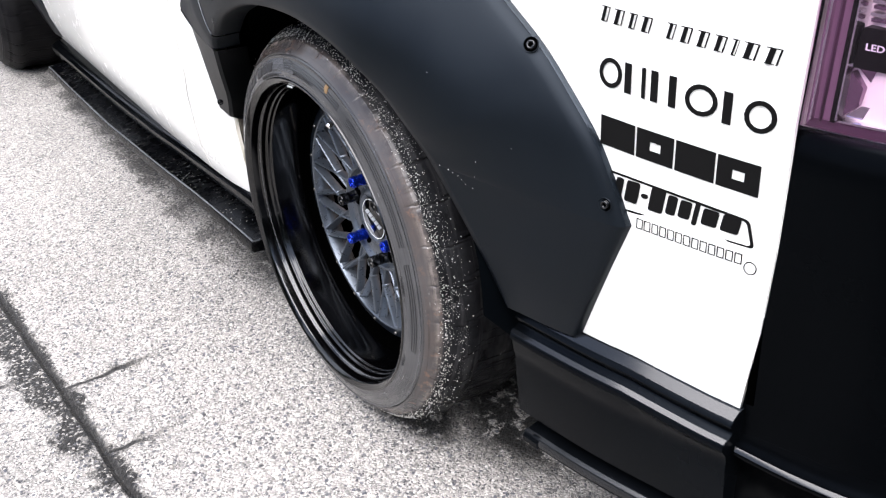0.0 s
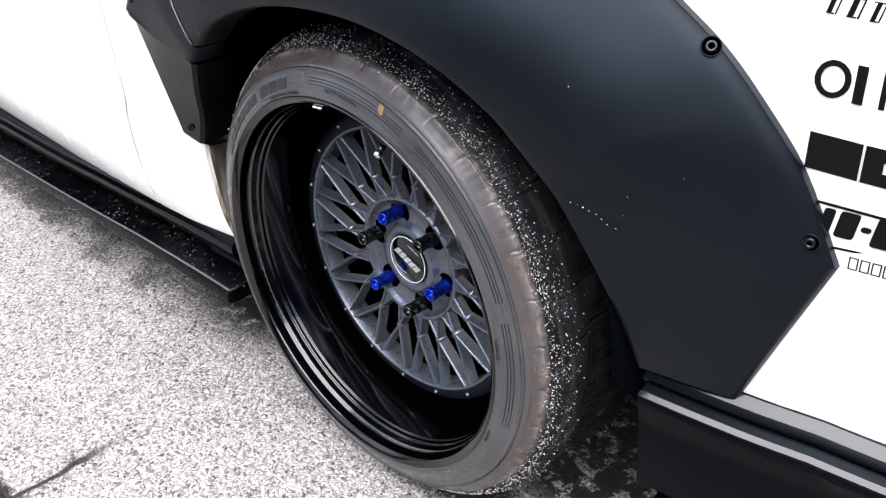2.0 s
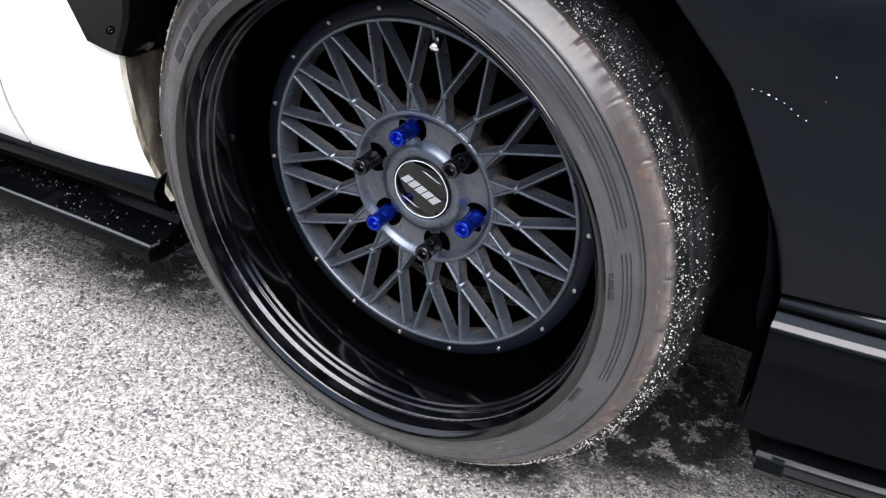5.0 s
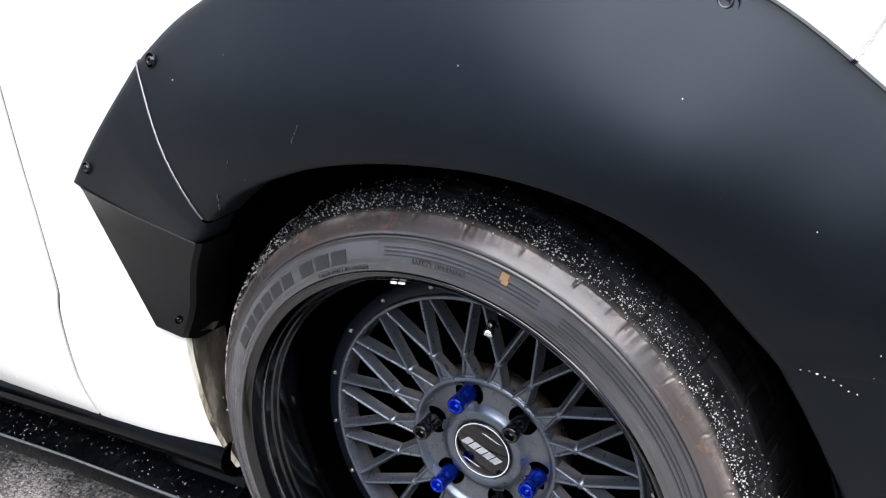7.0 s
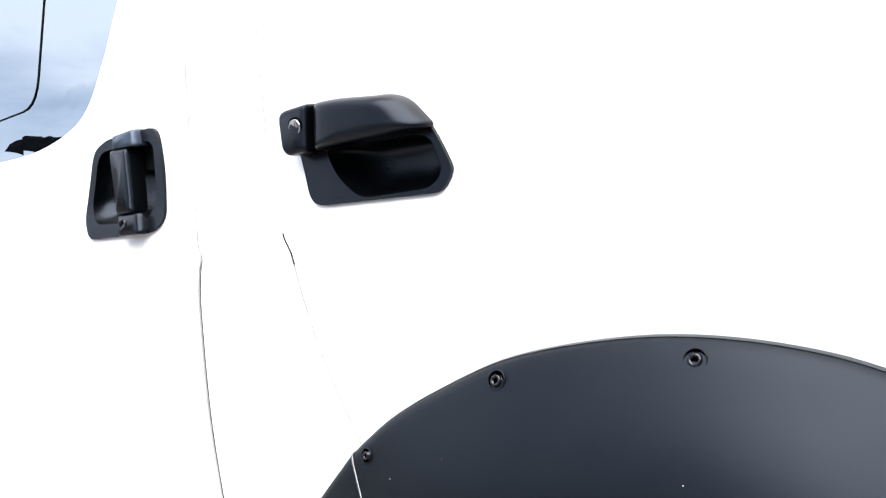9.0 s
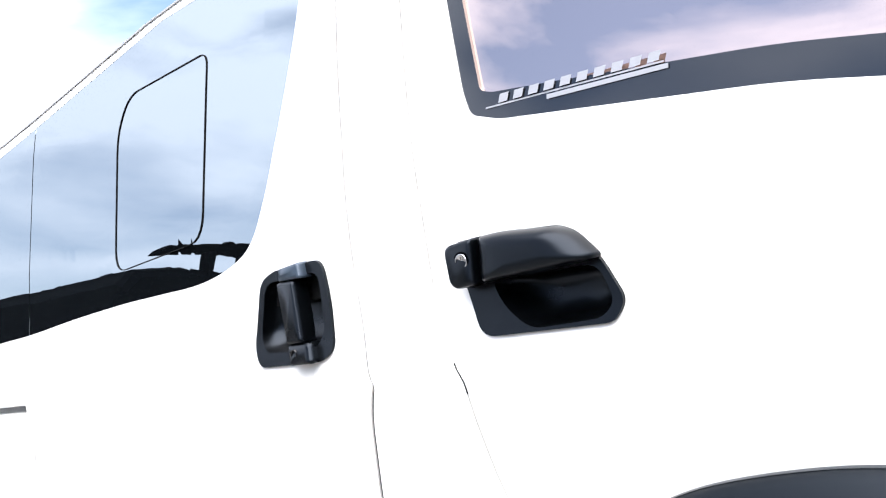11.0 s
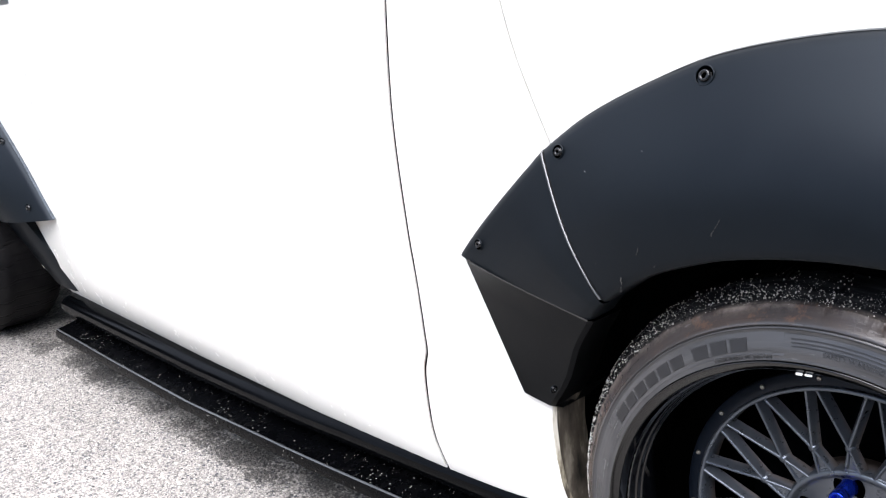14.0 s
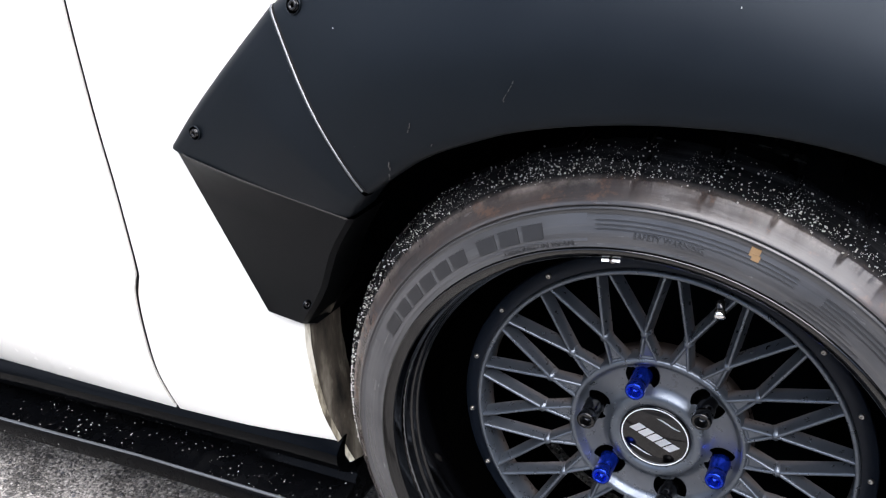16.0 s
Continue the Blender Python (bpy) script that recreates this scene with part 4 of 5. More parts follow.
# ---- wheel wells ----
for cx in (FRONT_X, REAR_X):
    loops = []
    for r, y in ((.395, -.075), (.40, -.02), (.405, .28), (.10, .29)):
        arc_ = [(cx + r * math.cos(radians(a)), y, HUB_Z + .03 + r * math.sin(radians(a))) for a in range(0, 181, 6)]
        loops.append([(cx + r, max(y, -.01), .20), (cx + r, max(y, -.01), .29)] + arc_ + [(cx - r, max(y, -.01), .30), (cx - r, max(y, -.01), .20)])
    part("wheel_well", ring_between(bmesh.new(), loops, close=False), MATT, van, "black inner wheel arch")


def arch_return(ds):
    """The turned-in edge of the panel at the front arch, at steps inward."""
    rows = []
    for d in ds:
        rows.append([(float(np.interp(z, [.2, .222, .252, .30, .35, .40, .46], [-.348, -.350, -.356, -.370, -.377, -.379, -.374])) + .012 * math.sin(d * 2.2) + .002 * d * noise.noise((z * 40, d * 3, 1)), side(-.37, z) - .0005 + d * .06, z) for z in np.linspace(.222, .47, 28)])
    return ring_between(bmesh.new(), rows, close=False)


part("arch_lip", arch_return((0, .03, .06, .11)), MUDDY, van, "cream panel edge streaked with mud")
part("arch_edge", arch_return((.11, .3, .6, 1.0)), MUD, van, "mud-stained inner arch edge")


# ---- flares ----
def flare(name, keys, label, proud=.004, bulge=.02, n=6, tuck=.05, roll=.012, foot=None, first=1.0, skew=1.0):
    """A wide-arch flare: pairs of a point on the flank (x, z) and on its lip (x, y, z). foot: pairs of the straight front end."""
    outer = spline([k[0] for k in keys], n)
    lip = spline([k[1] for k in keys], n)
    fold = len(outer) - 1
    if foot:
        for a, b in foot:
            outer.append(a)
            lip.append(b)
    rows = []
    for (ox, oz), (lx, ly, lz) in zip(outer, lip):
        crown = bulge * min(1.0, first + (1 - first) * len(rows) / 12) * (.10 if len(rows) > fold else 1.0 if fold - len(rows) > 12 else .25 + .75 * (fold - len(rows)) / 12 if foot else 1.0)
        o, e = Vector((ox, side(ox, oz) - proud, oz)), Vector((lx, ly, lz))
        back = Vector((ox, side(ox, oz) + .004, oz))
        row = [back, o + Vector((0, .003, 0))]
        inward = (e - o).normalized()
        out = Vector((0, -1, 0))
        row += [o.lerp(e, .005) + out * .0022, o.lerp(e, .012) + out * .0050]
        for s in (.025, .06, .12, .2, .3, .4, .5, .6, .7, .8, .88, .94):
            row.append(o.lerp(e, s) + out * (.0095 * (1 - math.exp(-s / .014)) * max(0, 1 - s * 1.3)) + out * crown * math.sin(math.pi * min(1, s * 1.02) ** skew) ** .8)
        flat = Vector((inward.x, 0, inward.z)).normalized()
        row += [e + Vector((0, .0008, 0)) - flat * .003, e + Vector((0, .0035, 0)) , e + Vector((0, roll, 0)) + flat * .002, e + Vector((0, tuck, 0)) + flat * .002]
        rows.append([tuple(v) for v in row])
    bm = ring_between(bmesh.new(), rows, close=False)
    wide = len(rows[0])
    for e in bm.edges:
        if foot and e.verts[0].index // wide == fold and e.verts[1].index // wide == fold:
            e.smooth = False
    ob = part(name, bm, BLACK, van, label)
    # glossier strip over the rolled edge, put there to carry its highlight
    rim = [[tuple(Vector(r[i]) + Vector(d)) for i, d in ((0, (0, -.0004, .0004)), (1, (0, -.0004, .0006)), (2, (0, -.0005, .0005)))] for r in rows]
    part("rolled_rim", ring_between(bmesh.new(), rim, close=False), RIM_EDGE, ob, "glossier strip added for the flare edge's highlight")
    return ob, rows


def bolt_mesh():
    return lathe([(.0136, .0030), (.0132, .0012), (.0126, .0008), (.0119, .0016), (.0108, .0034), (.0100, .0040), (.0080, .0040), (.0078, .0004), (.0068, -.0010), (.0044, -.0014), (.0040, .0014), (.0001, .0014)], 24)


BOLT = finish(bolt_mesh(), "bolt")
for mat in (BOLT_STEEL, VOID, BLACK):
    BOLT.materials.append(mat)
# near-black faces put the recess shade into the dish and the socket
for face in BOLT.polygons:
    away = math.hypot(face.center.x, face.center.z)
    face.material_index = 2 if away > .0119 else 1 if away > .0079 or away < .0041 else 0


def bolts(parent, rows, spots):
    pts = [(Vector(p), r, i) for r, row in enumerate(rows) for i, p in enumerate(row[3:14], 3)]
    for x, z, size in spots:
        p, r, i = min(pts, key=lambda q: (q[0].x - x) ** 2 + (q[0].z - z) ** 2)
        r2, i2 = min(r + 1, len(rows) - 1), i + 1
        a, b = Vector(rows[r2][i]) - Vector(rows[r2 - 1][i]), Vector(rows[r][i2]) - Vector(rows[r][i2 - 1])
        nrm = a.cross(b).normalized()
        if nrm.y > 0:
            nrm = -nrm
        nrm = (nrm + Vector((0, -.6, 0))).normalized()
        near = sorted(pts, key=lambda q: (q[0].x - x) ** 2 + (q[0].z - z) ** 2)[:4]
        wts = [1 / (1e-5 + (q[0].x - x) ** 2 + (q[0].z - z) ** 2) for q in near]
        y = sum(w_ * q[0].y for w_, q in zip(wts, near)) / sum(wts)
        q = nrm.to_track_quat("-Y", "Z").to_matrix().to_4x4()
        part("bolt", BOLT, None, parent, "countersunk black bolt in a dished washer", at=Matrix.Translation((x, y - .0040, z)) @ q @ Matrix.Scale(size, 4))


FRONT_KEYS = [((-.366, .787), (-.246, -.157, .629)), ((-.303, .833), (-.19, -.162, .671)), ((-.223, .874), (-.135, -.163, .696)), ((-.15, .903), (-.09, -.163, .711)), ((-.06, .921), (-.03, -.163, .723)),
              ((.029, .9285), (.03, -.162, .729)), ((.12, .9225), (.10, -.162, .730)), ((.205, .903), (.165, -.160, .721)), ((.30, .859), (.225, -.153, .700)), ((.398, .785), (.272, -.134, .662)), ((.457, .740), (.296, -.124, .634)), ((.503, .692), (.314, -.116, .611)), ((.548, .634), (.328, -.110, .594)), ((.588, .552), (.338, -.106, .581))]
# below the fold that runs from the front tip to the arch the flare is flat and turns under
FRONT_FOOT = [((.588 - .070 * k / 6, .552 - .185 * k / 6), (float(np.interp(k, [0, 1, 2, 3, 4, 5, 6], [.338, .356, .372, .386, .398, .407, .413])), float(np.interp(k, [0, 6], [-.106, -.046])), float(np.interp(k, [0, 1, 2, 3, 4, 5, 6], [.581, .545, .509, .474, .440, .406, .374])))) for k in range(1, 7)]
front_flare, front_rows = flare("front_flare", FRONT_KEYS, "matt black bolted front wide-arch flare", bulge=.024, first=.68, foot=FRONT_FOOT, skew=1.3)
bolts(front_flare, front_rows, [(-.334, .789, .66), (-.154, .884, .84), (.055, .911, .88), (.261, .865, .90), (.452, .744, .72), (.566, .578, .66)])

def skin_y(rows, x, z):
    """The y of a flare's outer face at (x, z)."""
    near = sorted((Vector(p) for row in rows for p in row[3:16]), key=lambda q: (q.x - x) ** 2 + (q.z - z) ** 2)[:4]
    wts = [1 / (1e-5 + (q.x - x) ** 2 + (q.z - z) ** 2) for q in near]
    return sum(w_ * q.y for w_, q in zip(wts, near)) / sum(wts)


def scratches(parent, rows, lines):
    """Broken pale scuffs lying on the flare, from (x, z) to (x, z)."""
    rng = random.Random(31)
    for x0, z0, x1, z1, n in lines:
        bm = bmesh.new()
        for k in range(n):
            f = (k + rng.uniform(.1, .9)) / n
            x, z = x0 + (x1 - x0) * f + rng.gauss(0, .0008), z0 + (z1 - z0) * f
            y = skin_y(rows, x, z)
            tall = rng.uniform(.0008, .0022)
            bmesh.ops.create_icosphere(bm, subdivisions=1, radius=1.0, matrix=Matrix.Translation((x, y - .0006, z)) @ Matrix.Rotation(math.atan2(x1 - x0, z1 - z0), 4, "Y") @ Matrix.Diagonal((.0003, .0010, tall, 1)))
        part("scratch", bm, SCUFF, parent, "pale broken scratch")


scratches(front_flare, front_rows, [(-.100, .752, -.108, .733, 6), (-.192, .710, -.197, .696, 3), (-.219, .669, -.218, .649, 5), (-.173, .692, -.174, .688, 1)])
REAR_PIECE = [((-.515, .626), (-.274, -.150, .597)), ((-.480, .668), (-.267, -.153, .606)), ((-.430, .722), (-.258, -.156, .617)), ((-.370, .784), (-.250, -.157, .626))]
flare_end, end_rows = flare("flare_end_piece", REAR_PIECE, "matt black rear end piece of the front flare", bulge=.016, first=.42, skew=1.3)
bolts(flare_end, end_rows, [(-.468, .651, .58)])


def build_facet():
    """The flat lower blade of the end piece."""
    tip, inner = Vector((-.515, side(-.515, .626) - .004, .626)), Vector((-.274, -.150, .597))
    top = [tip.lerp(inner, s) + Vector((0, -.00675 * math.sin(math.pi * min(1, s * 1.02)) ** .8 - .0095 * (1 - math.exp(-s / .014)) * max(0, 1 - s * 1.3), 0)) for s in np.linspace(0, 1, 9)]
    low_a, low_b = Vector((-.416, -.108, .441)), Vector((-.374, -.106, .434))
    inner_edge = [inner, Vector((-.306, -.136, .552)), Vector((-.338, -.117, .486)), low_b]
    bm = bmesh.new()
    rows = []
    for k in range(9):
        s = k / 8
        a = tip.lerp(low_a, s)
        i = s * 3
        j = min(int(i), 2)
        b = inner_edge[j].lerp(inner_edge[j + 1], i - j)
        row = [a + Vector((0, .05, 0)), a]
        for q in range(1, 8):
            f = q / 8
            p = a.lerp(b, f)
            if k == 0:
                p = top[q]
            else:
                p = p + Vector((0, -.006 * math.sin(math.pi * f) * (1 - s), 0))
            row.append(p)
        row += [b, b + Vector((.004, .006, -.002)), b + Vector((.006, .06, -.004))]
        rows.append(row)
    rows.append([p + Vector((.004, .012, -.006)) for p in rows[-1]])
    rows.append([p + Vector((0, .05, .01)) for p in rows[-1]])
    ring_between(bm, [[tuple(p) for p in r] for r in rows], close=False)
    for e in bm.edges:
        if len(e.link_faces) == 2 and e.calc_face_angle(0) > .5:
            e.smooth = False
    f = part("flare_blade", bm, DUSTY_SHADED, flare_end, "flat lower blade of the flare")
    # highlight of the fold, put in as a paler bead
    ridge = [[tuple(p + Vector((0, .0010 * math.cos(q) - .0006, .0010 * math.sin(q)))) for q in np.linspace(0, 2 * math.pi, 7)[:-1]] for p in top]
    part("fold_edge", ring_between(bmesh.new(), ridge), FOLD, f, "paler bead added as the highlight along the fold")
    part("bolt", BOLT, None, f, "", at=Matrix.Translation((-.346, -.129, .476)) @ Matrix.Rotation(radians(70), 4, "Z") @ Matrix.Scale(.42, 4))


build_facet()
# highlight of the rolled edge, put in as a pale bead, and the dark gap beside it
pts = [Vector(p) for p in front_rows[0][3:-3]]
bm = ring_between(bmesh.new(), [[tuple(p + Vector(d)) for p in pts] for d in ((-.0046, .0012, -.001), (-.0040, -.0004, -.001), (-.0030, -.0012, 0), (-.0020, -.0009, .0004), (-.0012, .0016, .0006))], close=False)
part("rolled_edge", bm, EDGE_GLINT, flare_end, "pale bead added as the end piece's edge highlight")
bm = ring_between(bmesh.new(), [[tuple(p + Vector(d)) for p in pts] for d in ((-.0014, -.0002, 0), (.0016, -.0009, 0), (.0018, .003, 0))], close=False)
part("joint_gap", bm, SEAL, front_flare)

REAR_KEYS = [((-3.20, .46), (-2.97, -.14, .46)), ((-3.08, .62), (-2.90, -.165, .56)), ((-2.88, .755), (-2.79, -.178, .645)), ((-2.70, .812), (-2.70, -.182, .680)), ((-2.557, .824), (-2.60, -.184, .684)), ((-2.45, .806), (-2.52, -.184, .672)), ((-2.35, .746), (-2.44, -.182, .638)), ((-2.258, .674), (-2.37, -.176, .586)), ((-2.132, .562), (-2.305, -.164, .516)), ((-2.04, .462), (-2.255, -.148, .44)), ((-2.008, .430), (-2.235, -.14, .405))]
rear_flare, rear_rows = flare("rear_flare", REAR_KEYS, "matt black bolted rear wide-arch flare", bulge=.022, skew=1.4)
bolts(rear_flare, rear_rows, [(-2.57, .803, .84), (-2.414, .745, .84), (-2.207, .618, .84), (-2.085, .458, .84)])
part("flare_foot", sweep([0, 1, 2, 3], [(-.11, -.014), (-.06, -.017), (.0, -.014), (.03, -.002), (.03, .05), (-.11, .05)], lambda k, p: (-2.20 + .05 * k + p[0], -.10 + .02 * k + p[1], .41 - .065 * k)), BLACK, rear_flare)


# ---- wheels ----
def polar(r, a, y):
    return Vector((r * math.cos(radians(a)), y, r * math.sin(radians(a))))


def tyre_mesh():
    prof = [(.250, -.100), (.2565, -.111), (.2600, -.1175), (.2630, -.1208), (.2665, -.1210), (.2680, -.1194), (.2700, -.1198), (.2745, -.1186), (.279, -.1170), (.285, -.1145), (.291, -.1119), (.2955, -.1100), (.2958, -.1106), (.2968, -.1108), (.2976, -.1066), (.2984, -.1062), (.2990, -.1090), (.2998, -.1088), (.3025, -.1062), (.309, -.1003), (.313, -.0966), (.3160, -.0945), (.3170, -.0935), (.3174, -.0900), (.3245, -.0840), (.3300, -.0775), (.3345, -.0690), (.3375, -.0590), (.3395, -.0460), (.340, -.0300), (.340, .03), (.339, .06), (.336, .085), (.325, .10), (.30, .115), (.262, .108)]
    n, count = 1360, 34
    bm = bmesh.new()
    loops = []
    for r, y in prof:
        loop = []
        for i in range(n):
            a = 2 * math.pi * i / n
            rr = r
            if r > .312:
                sway = .055 * math.sin((y + .11) * 38)
                ph = ((a + sway) * count / (2 * math.pi)) % 1.0
                if min(ph, 1 - ph) < .019 and not -.030 < y < .0:
                    rr -= .0065 * min(1, (r - .310) / .010)
                if -.036 < y < -.024:
                    rr -= .006
            if .3125 < r < .3200:
                # torn edge of the worn shoulder
                rr += .0011 * noise.noise((math.cos(a) * 42, math.sin(a) * 42, r * 30)) + .0006 * noise.noise((math.cos(a) * 150, math.sin(a) * 150, 3))
            z = rr * math.sin(a)
            loop.append((rr * math.cos(a), y, max(z, (.0005 - HUB_Z) / BIG)))
        loops.append(loop)
    return ring_between(bm, loops)


def bar(bm, a, b, wide_top, wide_low, deep, dome=.0016):
    """A cast spoke from a to b with sloping flanks."""
    d = (b - a).normalized()
    s = d.cross(Vector((0, 1, 0))).normalized()
    rows = []
    half = [(wide_low / 2, deep), (wide_top / 2 + .0004, .0034), (wide_top / 2 - .0003, .0012), (wide_top / 2 - .0014, .0002)]
    for p in (a, b):
        rows.append([p - s * w + Vector((0, y, 0)) for w, y in half] + [p + s * w + Vector((0, y, 0)) for w, y in half[::-1]])
    vs = [[bm.verts.new(p) for p in r] for r in rows]
    for i in range(7):
        bm.faces.new((vs[0][i], vs[0][i + 1], vs[1][i + 1], vs[1][i]))


def lattice_mesh():
    """Eighteen crossing nodes: two arms out to the rim, two short legs in to the hub round a shallow pocket."""
    bm = bmesh.new()
    phase = 88.5
    for k in range(18):
        a = phase + 20 * k + 10
        n_ = polar(.1235, a, -.0185)
        outs = [polar(.1950, a + d, -.0245) for d in (-8.2, 8.2)]
        legs = [polar(.0900, a + d, -.0135) for d in (-5.8, 5.8)]
        for q in outs:
            bar(bm, n_, q, .0038, .0112, .015)
        for q in legs:
            bar(bm, n_, q, .0038, .0098, .013)
        # floor of the pocket between the legs, and the fillet pad where four arms cross
        floor = [bm.verts.new(p + Vector((0, .0035, 0))) for p in (n_, legs[0], legs[1])]
        bm.faces.new(floor)
        base = [polar(.0945, a + d, -.0128) for d in (-5.2, 0, 5.2)]
        bar(bm, base[0], base[2], .0036, .0076, .012)
        ring = [n_ + Vector((.0038 * math.cos(q), .0002, .0038 * math.sin(q))) for q in np.linspace(0, 2 * math.pi, 9)[:-1]]
        low = [n_ + Vector((.0066 * math.cos(q), .014, .0066 * math.sin(q))) for q in np.linspace(0, 2 * math.pi, 9)[:-1]]
        va, vb = [bm.verts.new(p) for p in ring], [bm.verts.new(p) for p in low]
        bm.faces.new(va)
        for i in range(8):
            bm.faces.new((va[i], va[(i + 1) % 8], vb[(i + 1) % 8], vb[i]))
        # web at the rim where two arms of neighbouring nodes come close
        web = [polar(.1955, a + 10 + d, -.0240) for d in (-2.0, 2.0)]
        bar(bm, web[0], web[1], .0050, .0085, .015)
    bmesh.ops.recalc_face_normals(bm, faces=bm.faces[:])
    return bm


def wall_y(r):
    return float(np.interp(r, [.256, .2600, .263, .268, .279, .291, .2995, .309, .317], [-.1148, -.1175, -.1208, -.1200, -.1170, -.1120, -.1078, -.1000, -.0925]))


def arc_block(r0, r1, a0, a1, y, proud=.0009, n=6):
    """A raised block on the tyre's wall."""
    bm = bmesh.new()
    lo = [polar(r0, a0 + (a1 - a0) * i / n, (y if y else wall_y(r0)) - proud) for i in range(n + 1)]
    hi = [polar(r1, a0 + (a1 - a0) * i / n, (y if y else wall_y(r1)) - proud) for i in range(n + 1)]
    va, vb = [bm.verts.new(p) for p in lo], [bm.verts.new(p) for p in hi]
    wa = [bm.verts.new(p + Vector((0, .002, 0))) for p in lo + hi[::-1]]
    for i in range(n):
        bm.faces.new((va[i], va[i + 1], vb[i + 1], vb[i]))
    ring = va + vb[::-1]
    for i in range(len(ring)):
        j = (i + 1) % len(ring)
        bm.faces.new((ring[i], wa[i], wa[j], ring[j]))
    return bm


def joined(bms):
    out = bmesh.new()
    for b in bms:
        me = finish(b, "piece", False)
        out.from_mesh(me)
        bpy.data.meshes.remove(me)
    return out


def round_text(text, size, r, angle, y):
    me = letters(text, size)
    for v in me.vertices:
        a, rr = angle - math.degrees(v.co.x / r), r + v.co.y
        h = v.co.z
        v.co = polar(rr, a, wall_y(rr) - .0004 - h)
    return me


WHEEL_MESH = {}


def filleted(corners, radii, n=5):
    """An open line with each inner corner rounded."""
    out = [corners[0]]
    for i in range(1, len(corners) - 1):
        a, b, c = (Vector(corners[i + k]) for k in (-1, 0, 1))
        r = min(radii[i - 1], (a - b).length * .48, (c - b).length * .48)
        p, q = b + (a - b).normalized() * r, b + (c - b).normalized() * r
        out += [tuple((1 - t) ** 2 * p + 2 * t * (1 - t) * b + t * t * q) for t in [k / n for k in range(n + 1)]]
    return out + [corners[-1]]


LIP = filleted([(.250, -.088), (.2640, -.106), (.2662, -.1195), (.2640, -.1240), (.2605, -.1222), (.2540, -.1176), (.2522, -.1040), (.2494, -.0985), (.2484, -.0905), (.2462, -.0882), (.2452, -.0830), (.2432, -.0808), (.2405, -.0300), (.2405, -.0060), (.2140, -.0040), (.2140, .10)],
               [.003, .002, .002, .002, .0022, .0011, .0011, .0011, .0011, .0011, .0011, .002, .001, .001])


def build_wheel(x, z, label, detail=True, y=0.0):
    w = part("wheel", wheel_share("barrel", lambda: lathe(LIP, 128), BARREL), None, van, label, at=Matrix.Translation((x, y, z)) @ Matrix.Scale(BIG, 4))
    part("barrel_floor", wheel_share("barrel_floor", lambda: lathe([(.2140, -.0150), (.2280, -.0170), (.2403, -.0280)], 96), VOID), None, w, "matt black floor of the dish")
    tyre = part("tyre", wheel_share("tyre" if detail else "rear_tyre", tyre_mesh, RUBBER if detail else TREAD), None, w, "worn black tyre with scuffed brown shoulder" if detail else "black rear tyre")
    part("disc_ring", wheel_share("disc_ring", lambda: lathe([(.2145, .01), (.2142, -.0180), (.2130, -.0200), (.1980, -.0210)], 128), DARK_RING), None, w, "dark rivet ring")
    part("face_rim", wheel_share("face_rim", lambda: lathe([(.1992, -.012), (.1986, -.0232), (.1972, -.0252), (.1945, -.0256), (.1930, -.0238), (.1922, .008)], 128), GUN), None, w, "gunmetal outer edge of the wheel face")
    face = part("spoke_lattice", wheel_share("spoke_lattice", lattice_mesh, DUSTED_SHADED_GUN), None, w, "gunmetal cross-spoke wheel face")
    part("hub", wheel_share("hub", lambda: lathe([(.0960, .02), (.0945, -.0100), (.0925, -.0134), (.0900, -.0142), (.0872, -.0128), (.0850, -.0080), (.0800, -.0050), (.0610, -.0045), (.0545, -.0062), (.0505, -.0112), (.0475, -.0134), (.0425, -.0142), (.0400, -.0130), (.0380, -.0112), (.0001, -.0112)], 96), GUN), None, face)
    part("rotor", wheel_share("rotor", lambda: lathe([(.165, .065), (.165, .06), (.07, .06), (.0699, .065)], 64), MATT), None, w, "dark brake disc behind the spokes")
    cap = part("centre_cap", wheel_share("centre_cap", lambda: lathe([(.0372, -.0106), (.0372, -.0128), (.0362, -.0136), (.0001, -.0138)], 64), GLOSS), None, w, "black centre cap with silver ring and bar")
    part("ring_mark", wheel_share("ring_mark", lambda: lathe([(.0354, -.0136), (.0354, -.0142), (.0343, -.0142), (.0343, -.0136)], 64), SILVER_INK), None, cap)
    for k, row in enumerate(CAP_BARS):
        part("bar_mark", wheel_share("bar_mark_%d" % k, lambda: cap_bar(*row), SILVER_INK, False), None, cap)
    for k in range(6):
        a = 106 + 60 * k
        c = polar(.0699, a, 0)
        shade = k % 2
        nut = part("lug_nut", wheel_share("nut_black" if shade else "nut_blue", nut_mesh, GLOSS if shade else BLUE), None, w, "black lug nut" if shade else "blue anodised lug nut", at=Matrix.Translation(c))
        # flat black disc in place of the pocket's shade
        part("nut_pocket_shade", wheel_share("pocket", lambda: lathe([(.0180, -.0030), (.0177, -.0058), (.0168, -.0058), (.0130, -.0050), (.0001, -.0048)], 28), VOID), None, nut)
    for k in range(18):
        part("rivet", wheel_share("rivet", lambda: lathe([(.0030, 0), (.0030, -.0014), (.0023, -.0026), (.0012, -.0028), (.0010, -.0016), (.0001, -.0016)], 12), STEEL), None, w, at=Matrix.Translation(polar(.2068, 145 + 20 * k, -.0203)))
    stem = (polar(.2260, 74.2, -.0935), polar(.2195, 73.1, -.1060))
    d = (stem[1] - stem[0])
    q = d.to_track_quat("-Y", "Z").to_matrix().to_4x4()
